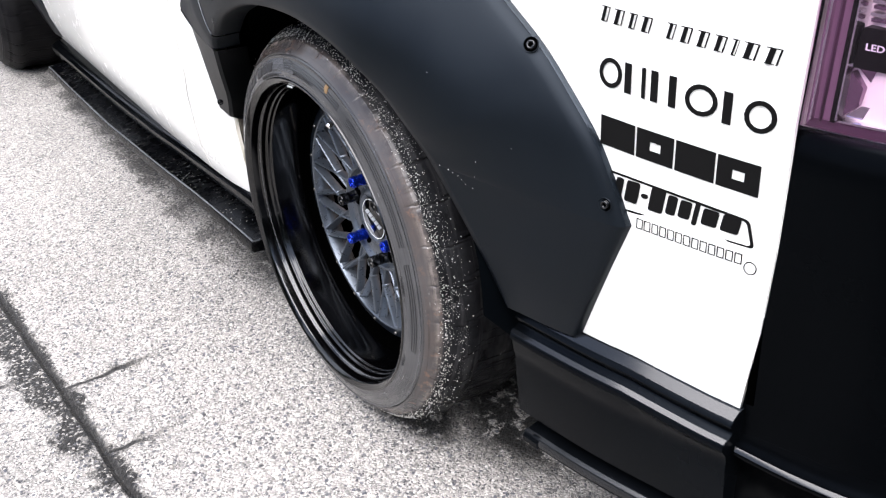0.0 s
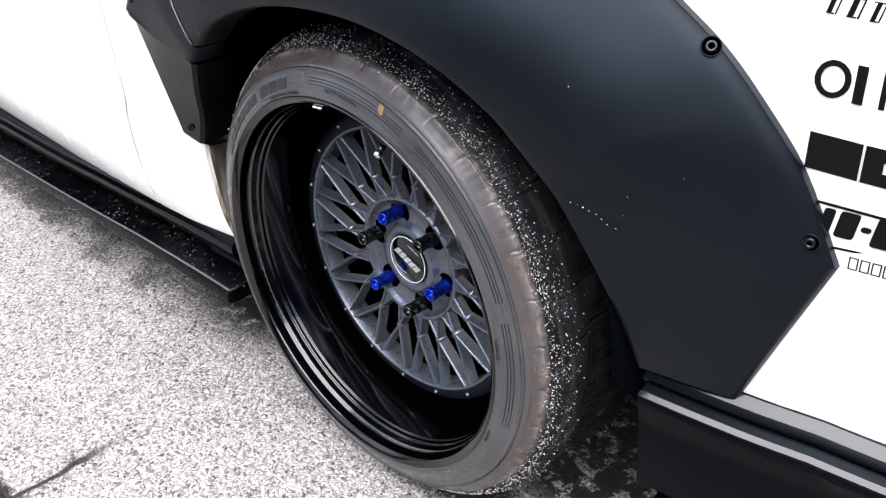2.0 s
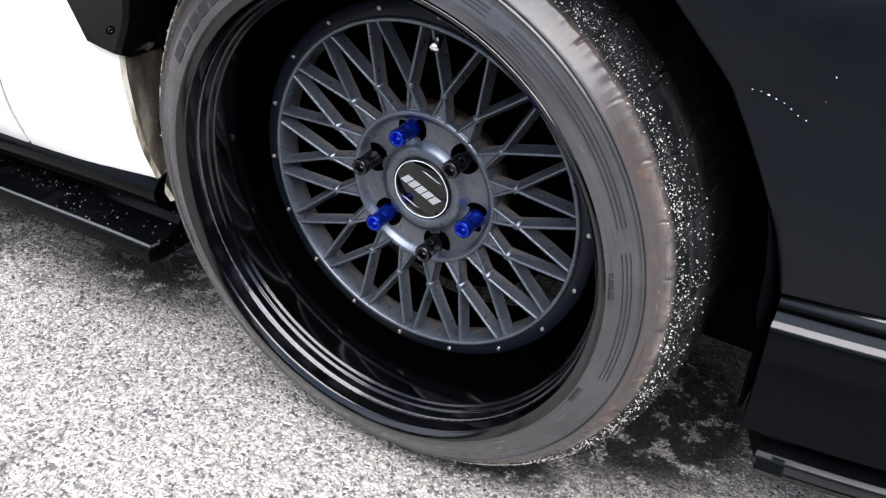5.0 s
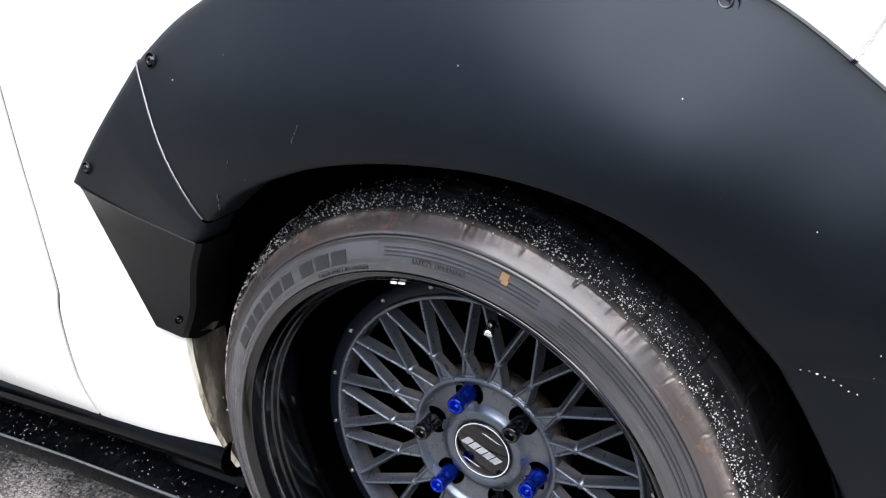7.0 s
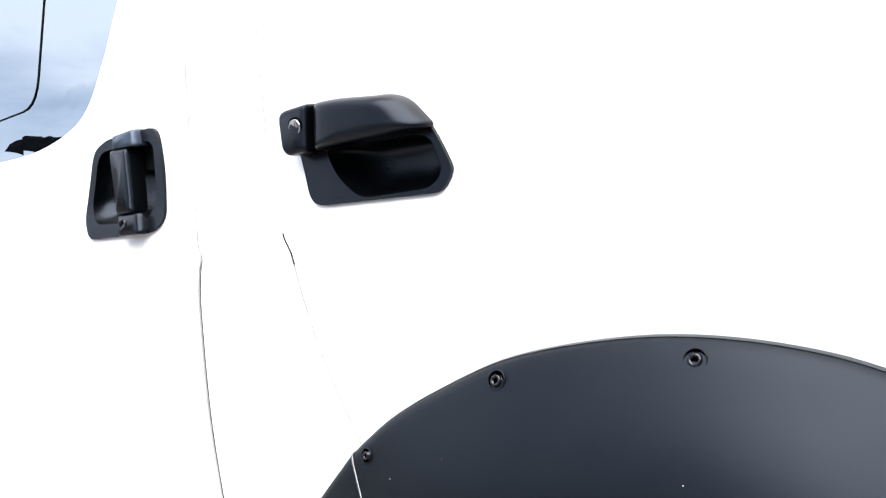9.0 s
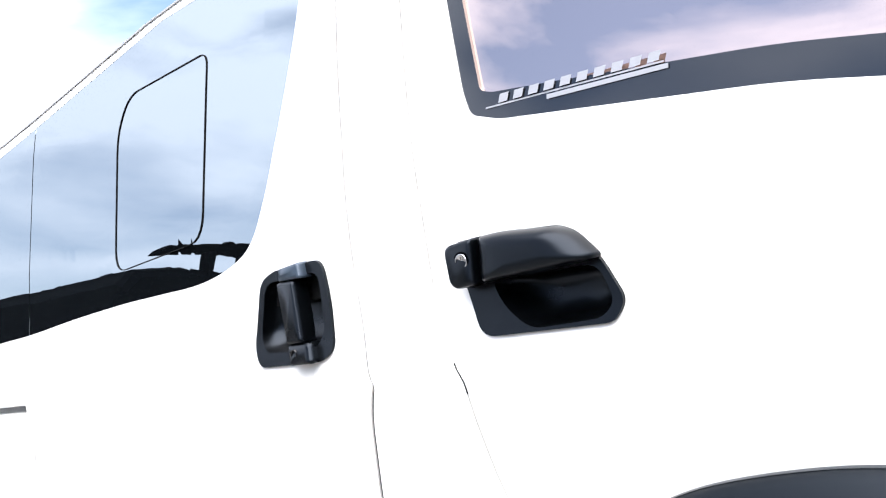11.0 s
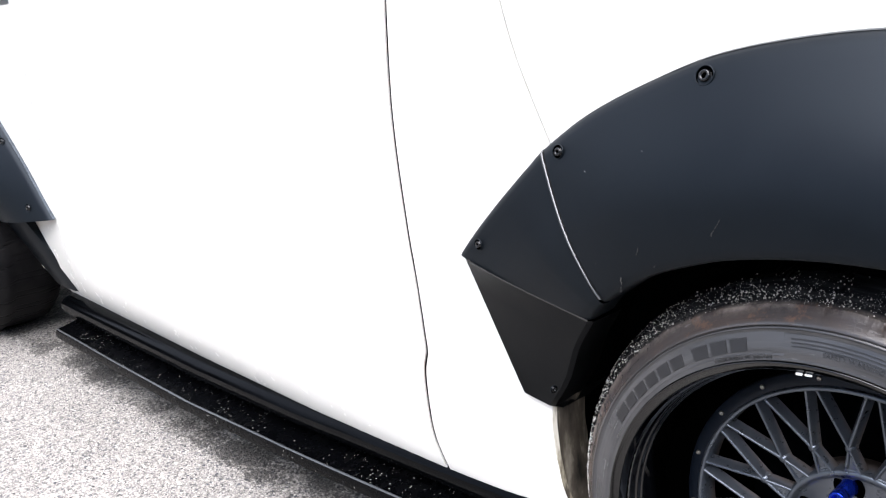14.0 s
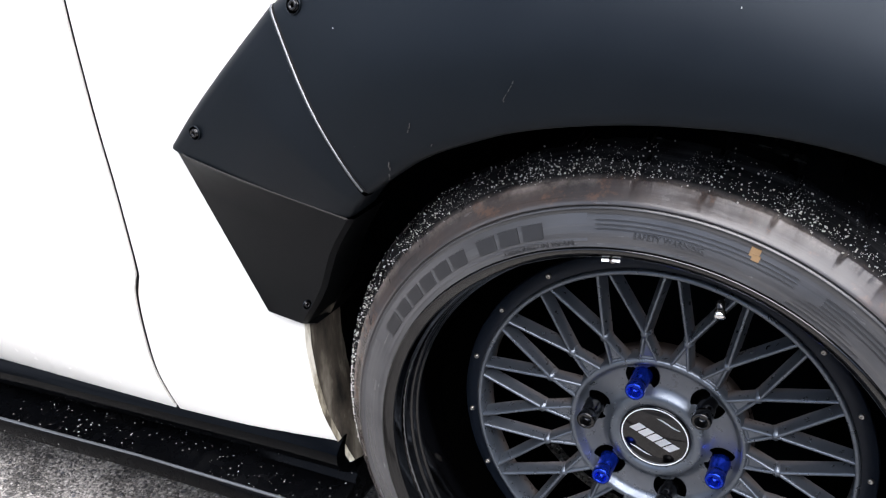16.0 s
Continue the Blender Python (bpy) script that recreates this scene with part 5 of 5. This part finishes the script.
    valve = part("valve_stem", wheel_share("valve", lambda: lathe([(.0042, .0), (.0042, -d.length * .55), (.0030, -d.length * .6), (.0030, -d.length)], 14), GLOSS), None, w, at=Matrix.Translation(stem[0]) @ q)
    part("valve_cap", wheel_share("valve_cap", lambda: lathe([(.0046, -d.length * .62), (.0050, -d.length * .7), (.0050, -d.length * 1.02), (.0040, -d.length * 1.1), (.0001, -d.length * 1.12)], 14), CHROME), None, valve)
    if detail:
        y = 0
        for text, size, r, a in (("SAFETY WARNING", .0070, .2765, 86.2), ("DESIGNED IN JAPAN", .0075, .2690, 110.5), ("TUBELESS", .0070, .2700, 8), ("RADIAL", .0070, .2700, -22)):
            part("writing", round_text(text, size, r, a, y), GREY_RUBBER, tyre)
        panel = part("raised_panel", arc_block(.2705, .2930, 158, 100.5, y, .0006, 40), PALE_RUBBER, tyre, "smooth raised panel on the tyre wall", smooth=False)
        at_a = 153.5
        for w_ in (4.6, 3.4, 3.6, 3.6, 3.6, 3.6, 0, 4.0, 4.0, 4.0):
            if w_:
                part("raised_bar", arc_block(.2752, .2878, at_a, at_a - w_, y, .0013), GREY_RUBBER, panel, smooth=False)
            at_a -= w_ + 1.0 + (1.2 if not w_ else 0)
        lines = [arc_block(.2800 + .0035 * j, .2808 + .0035 * j, a0, a0 - w_, y, .0008, 14) for j in range(3) for a0, w_ in ((99, 34), (60, 40), (15, 30))]
        lines += [arc_block(.2650 + .003 * j, .2658 + .003 * j, 66 - j, 48 + j * 2, y, .0006, 10) for j in range(5)]
        part("wall_ribbing", joined(lines), GREY_RUBBER, tyre, smooth=False)["kind"] = "stuff"
        part("paint_mark", joined([arc_block(.287, .2935, 73.6, 72.0, y, .0012), arc_block(.2845, .289, 73.0, 71.7, y, .0013)]), OCHRE, tyre, "faded orange paint mark", smooth=False)
        part("wheel_weight", joined([arc_block(.2508, .2530, 98.4, 96.9, -.1175, .0014), arc_block(.2510, .2528, 96.3, 94.7, -.1175, .0014)]), WHITE_INK, w, "two small white paint marks", smooth=False)
    return w


def wheel_share(key, make, mat, smooth=True):
    if key not in WHEEL_MESH:
        WHEEL_MESH[key] = finish(make(), key, smooth)
        WHEEL_MESH[key].materials.append(mat)
    return WHEEL_MESH[key]


def nut_mesh():
    return lathe([(.0105, -.003), (.0105, -.0100), (.0098, -.0120), (.0096, -.0225), (.0088, -.0240), (.0088, -.0255), (.0099, -.0270), (.0100, -.0365), (.0092, -.0385), (.0068, -.0388), (.0062, -.0376), (.0060, -.029), (.0001, -.029)], 20)


CAP_BARS = ((-.0200, 0, .0085, .0115), (-.0100, 0, .0085, .0115), (0, 0, .0085, .0115), (.0100, 0, .0085, .0115), (.0200, 0, .0085, .0115), (.004, .0235, .022, .0018), (-.004, -.0235, .020, .0018))


def cap_bar(x, z, w_, h):
    bm, t, vs = bmesh.new(), radians(-24), []
    for sx, sz in ((-1, -1), (1, -1), (1, 1), (-1, 1)):
        px, pz = x + sx * w_ / 2 + sz * .003, z + sz * h / 2
        vs.append(bm.verts.new((px * math.cos(t) - pz * math.sin(t), -.0143, px * math.sin(t) + pz * math.cos(t))))
    bm.faces.new(vs)
    bmesh.ops.solidify(bm, geom=bm.faces[:], thickness=.0004)
    return bm


def tread_grit(parent):
    rng, spots = random.Random(21), []
    while len(spots) < 3400:
        a, y = rng.uniform(-75, 190), rng.choice((rng.gauss(-.0865, .003), rng.gauss(-.083, .004), rng.gauss(-.073, .010)))
        if noise.noise((a * .12, y * 30, 2.0)) < rng.uniform(-.7, .5) or not -.1 < y < .06:
            continue
        r = float(np.interp(y, [-.0925, -.085, -.0775, -.069, -.059, -.046, -.03], [.317, .3245, .33, .3345, .3375, .3395, .340]))
        z = r * math.sin(radians(a))
        if z < -.32:
            continue
        w_ = rng.choice((.00026, .0003, .00036, .00042, .0005, .0006, .0009))
        spots.append((polar(r + .0003, a, y)[:], (w_, w_, w_)))
    me = clumps(8, spots)
    me.materials.append(bpy.data.materials["pale_grit"])
    part("grit", me, None, parent, "pale grit stuck to the tread")["kind"] = "stuff"


front_wheel = build_wheel(FRONT_X, HUB_Z, "deep-dish black wheel with gunmetal mesh face", y=-.006)
tread_grit(front_wheel)
build_wheel(REAR_X, HUB_Z, "deep-dish black rear wheel", detail=False, y=-.080)


# ---- door handles ----
def domed(a, b, full=True):
    """Levels of a rounded swelling from offset a to b."""
    return [(s_, a + (b - a) * math.sqrt(1 - s_ ** 5)) for s_ in (1.0, .995, .98, .95, .90, .83, .74, .62, .46, .25)]


BOWL = [(1.0, -.005), (.985, .002), (.955, .010), (.90, .019), (.82, .0265), (.70, .032), (.52, .0352), (.30, .0366), (.10, .037)]


def build_handles():
    h = skin("door_handle", H1_OUT, HANDLE, front_door, [H1_BOWL], off=-.005, thick=.016, step=.03, label="black pull handle with key lock")
    part("bowl", puff(H1_BOWL, BOWL), HANDLE, h)
    grip = rounded([(-.4005, 1.199), (-.397, 1.141), (-.30, 1.146), (-.234, 1.152), (-.276, 1.194), (-.37, 1.2005)], [.004, .004, .02, .012, .022, .02])
    part("grip", puff(grip, [(1.0, -.004)] + domed(-.008, -.036)), HANDLE, h, "satin black grip")
    lockp = rounded([(-.449, 1.193), (-.439, 1.146), (-.430, 1.138), (-.3985, 1.141), (-.4020, 1.1985)], [.012, .01, .006, .003, .003])
    part("lock_plate", puff(lockp, [(1.0, -.004), (1.0, -.018), (.99, -.0245), (.97, -.0280), (.93, -.0302), (.80, -.0320)]), HANDLE, h)
    lx, lz = -.4165, 1.1715
    y = side(lx, lz) - .0314
    part("key_lock", lathe([(.0098, 0), (.0096, -.0012), (.0086, -.0014), (.0082, -.0002), (.0001, -.0004)], 24), RAIL, h, "bright key cylinder", at=Matrix.Translation((lx, y, lz)))
    part("keyway", box(bmesh.new(), (lx - .0007, y - .0004, lz - .0055), (lx + .0007, y + .0016, lz + .0055)), INK, h)
    part("lock_ring", lathe([(.0125, .001), (.0123, -.0006), (.0100, -.0006), (.0098, .001)], 24), MATT, h, at=Matrix.Translation((lx, y, lz)))
    g = skin("door_handle", H2_OUT, HANDLE, sliding_door, [H2_BOWL], off=-.005, thick=.016, step=.03, label="black vertical handle of the sliding door")
    part("bowl", puff(H2_BOWL, BOWL), HANDLE, g)
    bar_ = rounded([(-.837, 1.182), (-.807, 1.086), (-.768, 1.087), (-.793, 1.182)], .004)
    part("grip", puff(bar_, [(1.0, .006), (1.0, -.016), (.97, -.021), (.88, -.0235)]), HANDLE, g)
    top = rounded([(-.838, 1.203), (-.838, 1.182), (-.775, 1.183), (-.782, 1.2085)], .004)
    # grip cap in a paler, glossier black than the rest
    part("grip_cap", puff(top, [(1.0, .004), (1.0, -.010), (.95, -.017), (.8, -.0205)]), PALER, g)
    low = rounded([(-.810, 1.086), (-.799, 1.055), (-.742, 1.057), (-.753, 1.088)], .006)
    part("lock_plate", puff(low, [(1.0, .004), (1.0, -.012), (.96, -.018), (.8, -.0205)]), HANDLE, g)
    part("key_lock", lathe([(.0085, 0), (.0083, -.002), (.0066, -.002), (.0062, .002), (.0001, .002)], 20), GLOSS, g, at=Matrix.Translation((-.788, side(-.788, 1.072) - .0195, 1.072)))


build_handles()


# ---- stickers: plain shapes ----
def sticker(name, loops, mat, label, off=-.0012):
    """A flat vinyl mark: its plain shapes, each an outline in (x, z) or (outline, hole)."""
    first = None
    for loop in loops:
        rings = loop if isinstance(loop, tuple) else (loop,)
        bm, edges = bmesh.new(), []
        for ring in rings:
            ring = [(x - .003, z + .005) if x > .5 else (x, z) for x, z in ring]
            vs = [bm.verts.new((x, side(x, z) + off, z)) for x, z in ring]
            edges += [bm.edges.new((vs[i], vs[(i + 1) % len(vs)])) for i in range(len(vs))]
        bmesh.ops.triangle_fill(bm, edges=edges, use_beauty=True, use_dissolve=False)
        for f in bm.faces:
            if f.normal.y > 0:
                f.normal_flip()
        ob = part("shape" if first else name, bm, mat, first or van, "" if first else label, smooth=False)
        first = first or ob
    return first


def slot(x0, z, w_, h, fall=-.072, lean=.0):
    """A bar on a sloping line of marks."""
    out = []
    for dx, dz in ((0, -h / 2), (w_, -h / 2), (w_, h / 2), (0, h / 2)):
        x = x0 + dx
        out.append((x + lean * dz, z + dz + fall * (x - .54)))
    return out


def hoop(x0, z, w_, h, t, fall=-.072, n=18):
    ring = lambda s: [(x0 + w_ / 2 + (w_ / 2 - s) * math.cos(2 * math.pi * i / n), z + fall * (x0 + w_ / 2 - .54) + (h / 2 - s) * math.sin(2 * math.pi * i / n)) for i in range(n)]  # noqa: E731
    return (ring(0), ring(t))


def build_stickers():
    row = []
    x = .542
    for i, w_ in enumerate((.011, .013, .010, .013, 0, .010, .013, .013, .013, .006, .016, .016)):
        if w_:
            row += [slot(x + w_ * .1, .787, w_ * .36, .0165, lean=.25), slot(x + w_ * .72, .787, w_ * .12, .0165, lean=.25), slot(x, .7948, w_ * .95, .0011), slot(x - .001, .7792, w_ * .6, .0011)]
        x += w_ + .0052 + (.006 if not w_ else 0)
    sticker("sticker", row, INK, "small black sponsor mark of plain shapes")
    row = [hoop(.541, .7245, .030, .034, .0052), slot(.574, .7245, .0085, .034), slot(.595, .7245, .0048, .034), slot(.6060, .7245, .0085, .034), slot(.6270, .7245, .0085, .034), hoop(.6455, .7245, .036, .034, .0052), slot(.687, .7245, .0095, .034), hoop(.709, .7245, .032, .034, .0052)]
    sticker("sticker", row, INK, "black sponsor mark of rings and bars")
    row = []
    for i in range(4):
        x0 = .5455 + i * .0472
        row.append((slot(x0, .6565, .0450, .035), slot(x0 + .0165, .6565, .013, .010)) if i % 2 else slot(x0, .6565, .0450, .035))
    sticker("sticker", row, INK, "bold black block-shaped sponsor mark")
    sticker("sticker", [(rounded([(.553, .610), (.64, .605), (.727, .598), (.735, .566), (.553, .563)], .006), [(x, z) for x, z in rounded([(.556, .607), (.64, .602), (.724, .595), (.731, .568), (.556, .566)], .005)])], INK, "thin outline of a shop mark")
    row = []
    for x0, w_, h in ((.568, .010, .026), (.582, .017, .027), (.602, .009, .006), (.613, .018, .030), (.634, .012, .024), (.649, .014, .022), (.666, .006, .030), (.676, .018, .020), (.698, .020, .020)):
        row.append(rounded(slot(x0, .592, w_, h, -.03, .15), .003, 2))
    sticker("sticker", row, INK, "black block shapes of a shop mark")
    row = []
    for i in range(13):
        o = slot(.598 + i * .0098, .5555, .0082, .013, -.03)
        q = slot(.5992 + i * .0098, .5555, .0058, .0105, -.03)
        row.append((o, q))
    row.append(hoop(.726, .556, .014, .016, .0012))
    sticker("sticker", row, INK, "row of small outlined shapes on white")
    sticker("sticker", [hoop(.664, .853, .040, .040, .004)], SILVER_INK, "grey ring-shaped mark")
    line = lambda x: 1.3625 - .015 * (x + .38)  # noqa: E731
    row = [[(x0 + .003 * (k > 1) + (.014 if k in (1, 2) else 0), line(x0) + (.0055 if k > 1 else -.005)) for k in range(4)] for x0 in [-.372 + .0225 * i for i in range(10)]]
    row.append([(-.392, line(-.392) - .0065), (-.15, line(-.15) - .0065), (-.15, line(-.15) - .0085), (-.392, line(-.392) - .0085)])
    row.append([(-.30, line(-.30) - .0105), (-.145, line(-.145) - .0105), (-.145, line(-.145) - .016), (-.30, line(-.30) - .016)])
    sticker("sticker", row, DULL_INK, "silver plain bars of a shop mark on the window trim", off=-.001)


build_stickers()


# ---- chips and splashes on the flare ----
def build_splash():
    rng = random.Random(11)
    bm = bmesh.new()
    spots = [(Vector(r[i]), i) for r in front_rows for i in range(9, 14)]
    for _ in range(16):
        p, i = rng.choice(spots)
        q = p + Vector((rng.uniform(-.02, .02), -.0005, rng.uniform(-.012, .012)))
        s = rng.uniform(.0003, .0007)
        bmesh.ops.create_icosphere(bm, subdivisions=1, radius=1.0, matrix=Matrix.Translation(q) @ Matrix.Diagonal((s, s * .5, s * rng.uniform(.8, 2.2), 1)))
    for k in range(9):
        f = k / 8
        x, z = .356 + .049 * f, .581 - .008 * f - .020 * f * f
        q = Vector((x, skin_y(front_rows, x, z) - .0004, z))
        s = .0005 + .0003 * (k in (2, 8))
        bmesh.ops.create_icosphere(bm, subdivisions=1, radius=1.0, matrix=Matrix.Translation(q) @ Matrix.Diagonal((s * 1.6, s, s, 1)))
    ob = part("splash", bm, material("pale_splash", (.6, .6, .58), .7), front_flare, "pale dried splash dots", smooth=False)
    ob["kind"] = "stuff"


build_splash()


# ---- the van parked behind ----
def build_other_van(X, C, HALF, paint, label, wing=False):
    o = thing("parked_van", label, "van")
    lift = 1.03 if wing else 1.0
    bm = bmesh.new()
    rows = []
    for x, s, top in ((X, .97, .97), (X - .03, .995, .99), (X - .12, 1.0, 1.0), (X - 2.0, 1.0, 1.0), (X - 3.9, 1.0, .98), (X - 4.5, .92, .62)):
        half = [(HALF * s, .22), (HALF * s, .9), (HALF * s * .985, 1.1), (HALF * s * .88, 1.70 * top * lift), (HALF * s * .78, 1.80 * top * lift), (HALF * .4, 1.86 * top * lift)]
        rows.append([(x, C - h, z) for h, z in half] + [(x, C + h, z) for h, z in half[::-1]])
    part("body", ring_between(bm, rows, cap_first=True, cap_last=True), paint, o, smooth=False)

    def plate(name, y0, y1, z0, z1, mat, proud=.02, r=.03, label="", parent=o):
        b = bmesh.new()
        out = rounded([(C + y0, z0), (C + y1, z0), (C + y1, z1), (C + y0, z1)], r)
        loops = [[(X - .01, y, z) for y, z in out], [(X + proud * .8, y, z) for y, z in out]]
        cy, cz = C + (y0 + y1) / 2, (z0 + z1) / 2
        loops.append([(X + proud, cy + (y - cy) * .985, cz + (z - cz) * .97) for y, z in out])
        ring_between(b, loops, cap_last=True)
        return part(name, b, mat, parent, label, smooth=False)

    plate("window_surround", -.76, .76, 1.12, 1.70, paint, .014, .08)
    plate("rear_window", -.67, .67, 1.16, 1.50, DARK_GLASS, .022, .06, "dark rear window")
    plate("garnish", -.70, .70, 1.00, 1.13, DARK_GLASS, .018, .02)
    plate("tailgate_step", -.76, .76, .84, .98, material("grey_paint", (.45, .47, .50), .35) if "grey_paint" not in bpy.data.materials else bpy.data.materials["grey_paint"], .02, .02)
    em = plate("emblem_plate", -.10, .10, .86, .97, SILVER_INK, .026, .03)
    part("emblem", lathe([(.040, 0), (.040, -.006), (.033, -.006), (.033, 0)], 24), CHROME, em, "plain chrome ring", at=Matrix.Translation((X + .03, C - .02, .915)) @ Matrix.Rotation(radians(90), 4, "Z"))
    pl = plate("number_plate", -.165, .165, .60, .765, WHITE_INK, .03, .01, "pale plate with plain bars")
    for y0, y1, z0, z1 in ((-.12, -.03, .625, .70), (-.01, .01, .655, .67), (.03, .075, .625, .70), (.09, .135, .625, .70), (-.07, .06, .725, .745)):
        plate("plate_bar", y0, y1, z0, z1, material("green_ink", (.05, .11, .10), .5) if "green_ink" not in bpy.data.materials else bpy.data.materials["green_ink"], .033, .004, parent=pl)
    plate("rear_bumper", -.84, .84, .26, .56, material("silver_bumper", (.42, .45, .50), .3) if "silver_bumper" not in bpy.data.materials else bpy.data.materials["silver_bumper"], .09, .05, "silver rear bumper")
    plate("bumper_lip", -.84, .84, .20, .28, DIRTY, .06, .02)
    for y in (-.22, -.06, .06, .20):
        p = part("exhaust_tip", lathe([(.046, .22), (.056, 0), (.058, -.01), (.055, -.016), (.050, -.01), (.046, .2)], 28), STEEL, o, "bronze-toned exhaust tip", at=Matrix.Translation((X + .10, C + y, .185)) @ Matrix.Rotation(radians(90), 4, "Z"))
    if wing:
        wg = part("roof_wing", sweep(np.linspace(-1, 1, 9), [(-.16, 0), (-.10, .022), (.02, .030), (.10, .034), (.12, .026), (.02, .004), (-.10, -.006)], lambda s, p: (X - .05 + p[0], C + .05 + .46 * s, 2.04 + p[1] * 1.5 - .05 * s * s)), MATT, o, "black wing on the roof")
        for y in (-.12, .12):
            part("wing_mount", box(bmesh.new(), (X - .13, C + .05 + y - .02, 1.80), (X - .01, C + .05 + y + .02, 2.035), .006), MATT, wg)
    else:
        sp = part("roof_spoiler", sweep(np.linspace(-1, 1, 9), [(-.16, 1.715), (.02, 1.745), (.17, 1.750), (.185, 1.735), (.16, 1.700), (.0, 1.665), (-.16, 1.66)], lambda s, p: (X + p[0] - .03 * s * s, C + (HALF - .06) * s, p[1] - .05 * s * s)), MATT, o, "black roof spoiler")
        for y in (-1, 1):
            part("end_fin", box(bmesh.new(), (X - .02, C + y * (HALF - .075) - .012, 1.575), (X + .14, C + y * (HALF - .075) + .012, 1.69), .008), MATT, sp)
    for y in (-.66, .66):
        for x in (-1.05, -3.62):
            wh = part("wheel", lathe([(.33, -.10), (.335, -.08), (.335, .08), (.33, .10), (.24, .10), (.23, .08), (.22, -.08), (.24, -.10)], 40), RUBBER, o, at=Matrix.Translation((X + x, C + y * 1.14, .335)))
            part("rim", lathe([(.235, -.09), (.22, -.06), (.21, .0), (.08, -.02), (.001, -.03)], 40), GUN, wh)
    part("underbody", box(bmesh.new(), (X - 4.2, C - .6, .18), (X - .1, C + .6, .4), .02), MATT, o)


build_other_van(-4.5, .22, .83, WHITE, "white van parked behind, seen from its tail")
build_other_van(-4.7, -2.05, .80, MATT, "black van with a roof wing, parked in the same row", True)


# ---- far trees, added out of view ----
def build_far_trees():
    rng, spots = random.Random(3), []
    for k in range(190):
        a = 2 * math.pi * k / 190 + rng.uniform(-.02, .02)
        d = rng.uniform(52, 78)
        # added height in chosen directions darkens what the flares reflect
        tall = float(np.interp(math.degrees(a) % 360, [0, 15, 40, 190, 206, 220, 234, 300, 318, 335, 360], [2.0, 1.2, 0, 0, .05, .2, 1, 1, 1.8, 2.2, 2.0]))
        h = 1.2 + 13.2 * tall + (.6 + 2.4 * tall) * noise.noise((math.cos(a) * 5, math.sin(a) * 5, .5)) + rng.uniform(-.3, .5)
        for _ in range(int(14 + 7 * h)):
            z = h * rng.uniform(.05, 1.0)
            w_ = rng.uniform(.35, 1.0) * (1.15 - .5 * z / (h + 1))
            spots.append(((d * math.cos(a) + rng.gauss(0, 1.5), d * math.sin(a) + rng.gauss(0, 1.5), z + .3), (w_ * 1.3, w_ * 1.3, w_ * .8)))
    me = clumps(4, spots)
    me.name = "unseen_tree_line"
    me.materials.append(LEAF)
    tagged(new("unseen_tree_line", me), "dark trees out of view, tall where they darken reflections", "trees", kind="stuff")


build_far_trees()
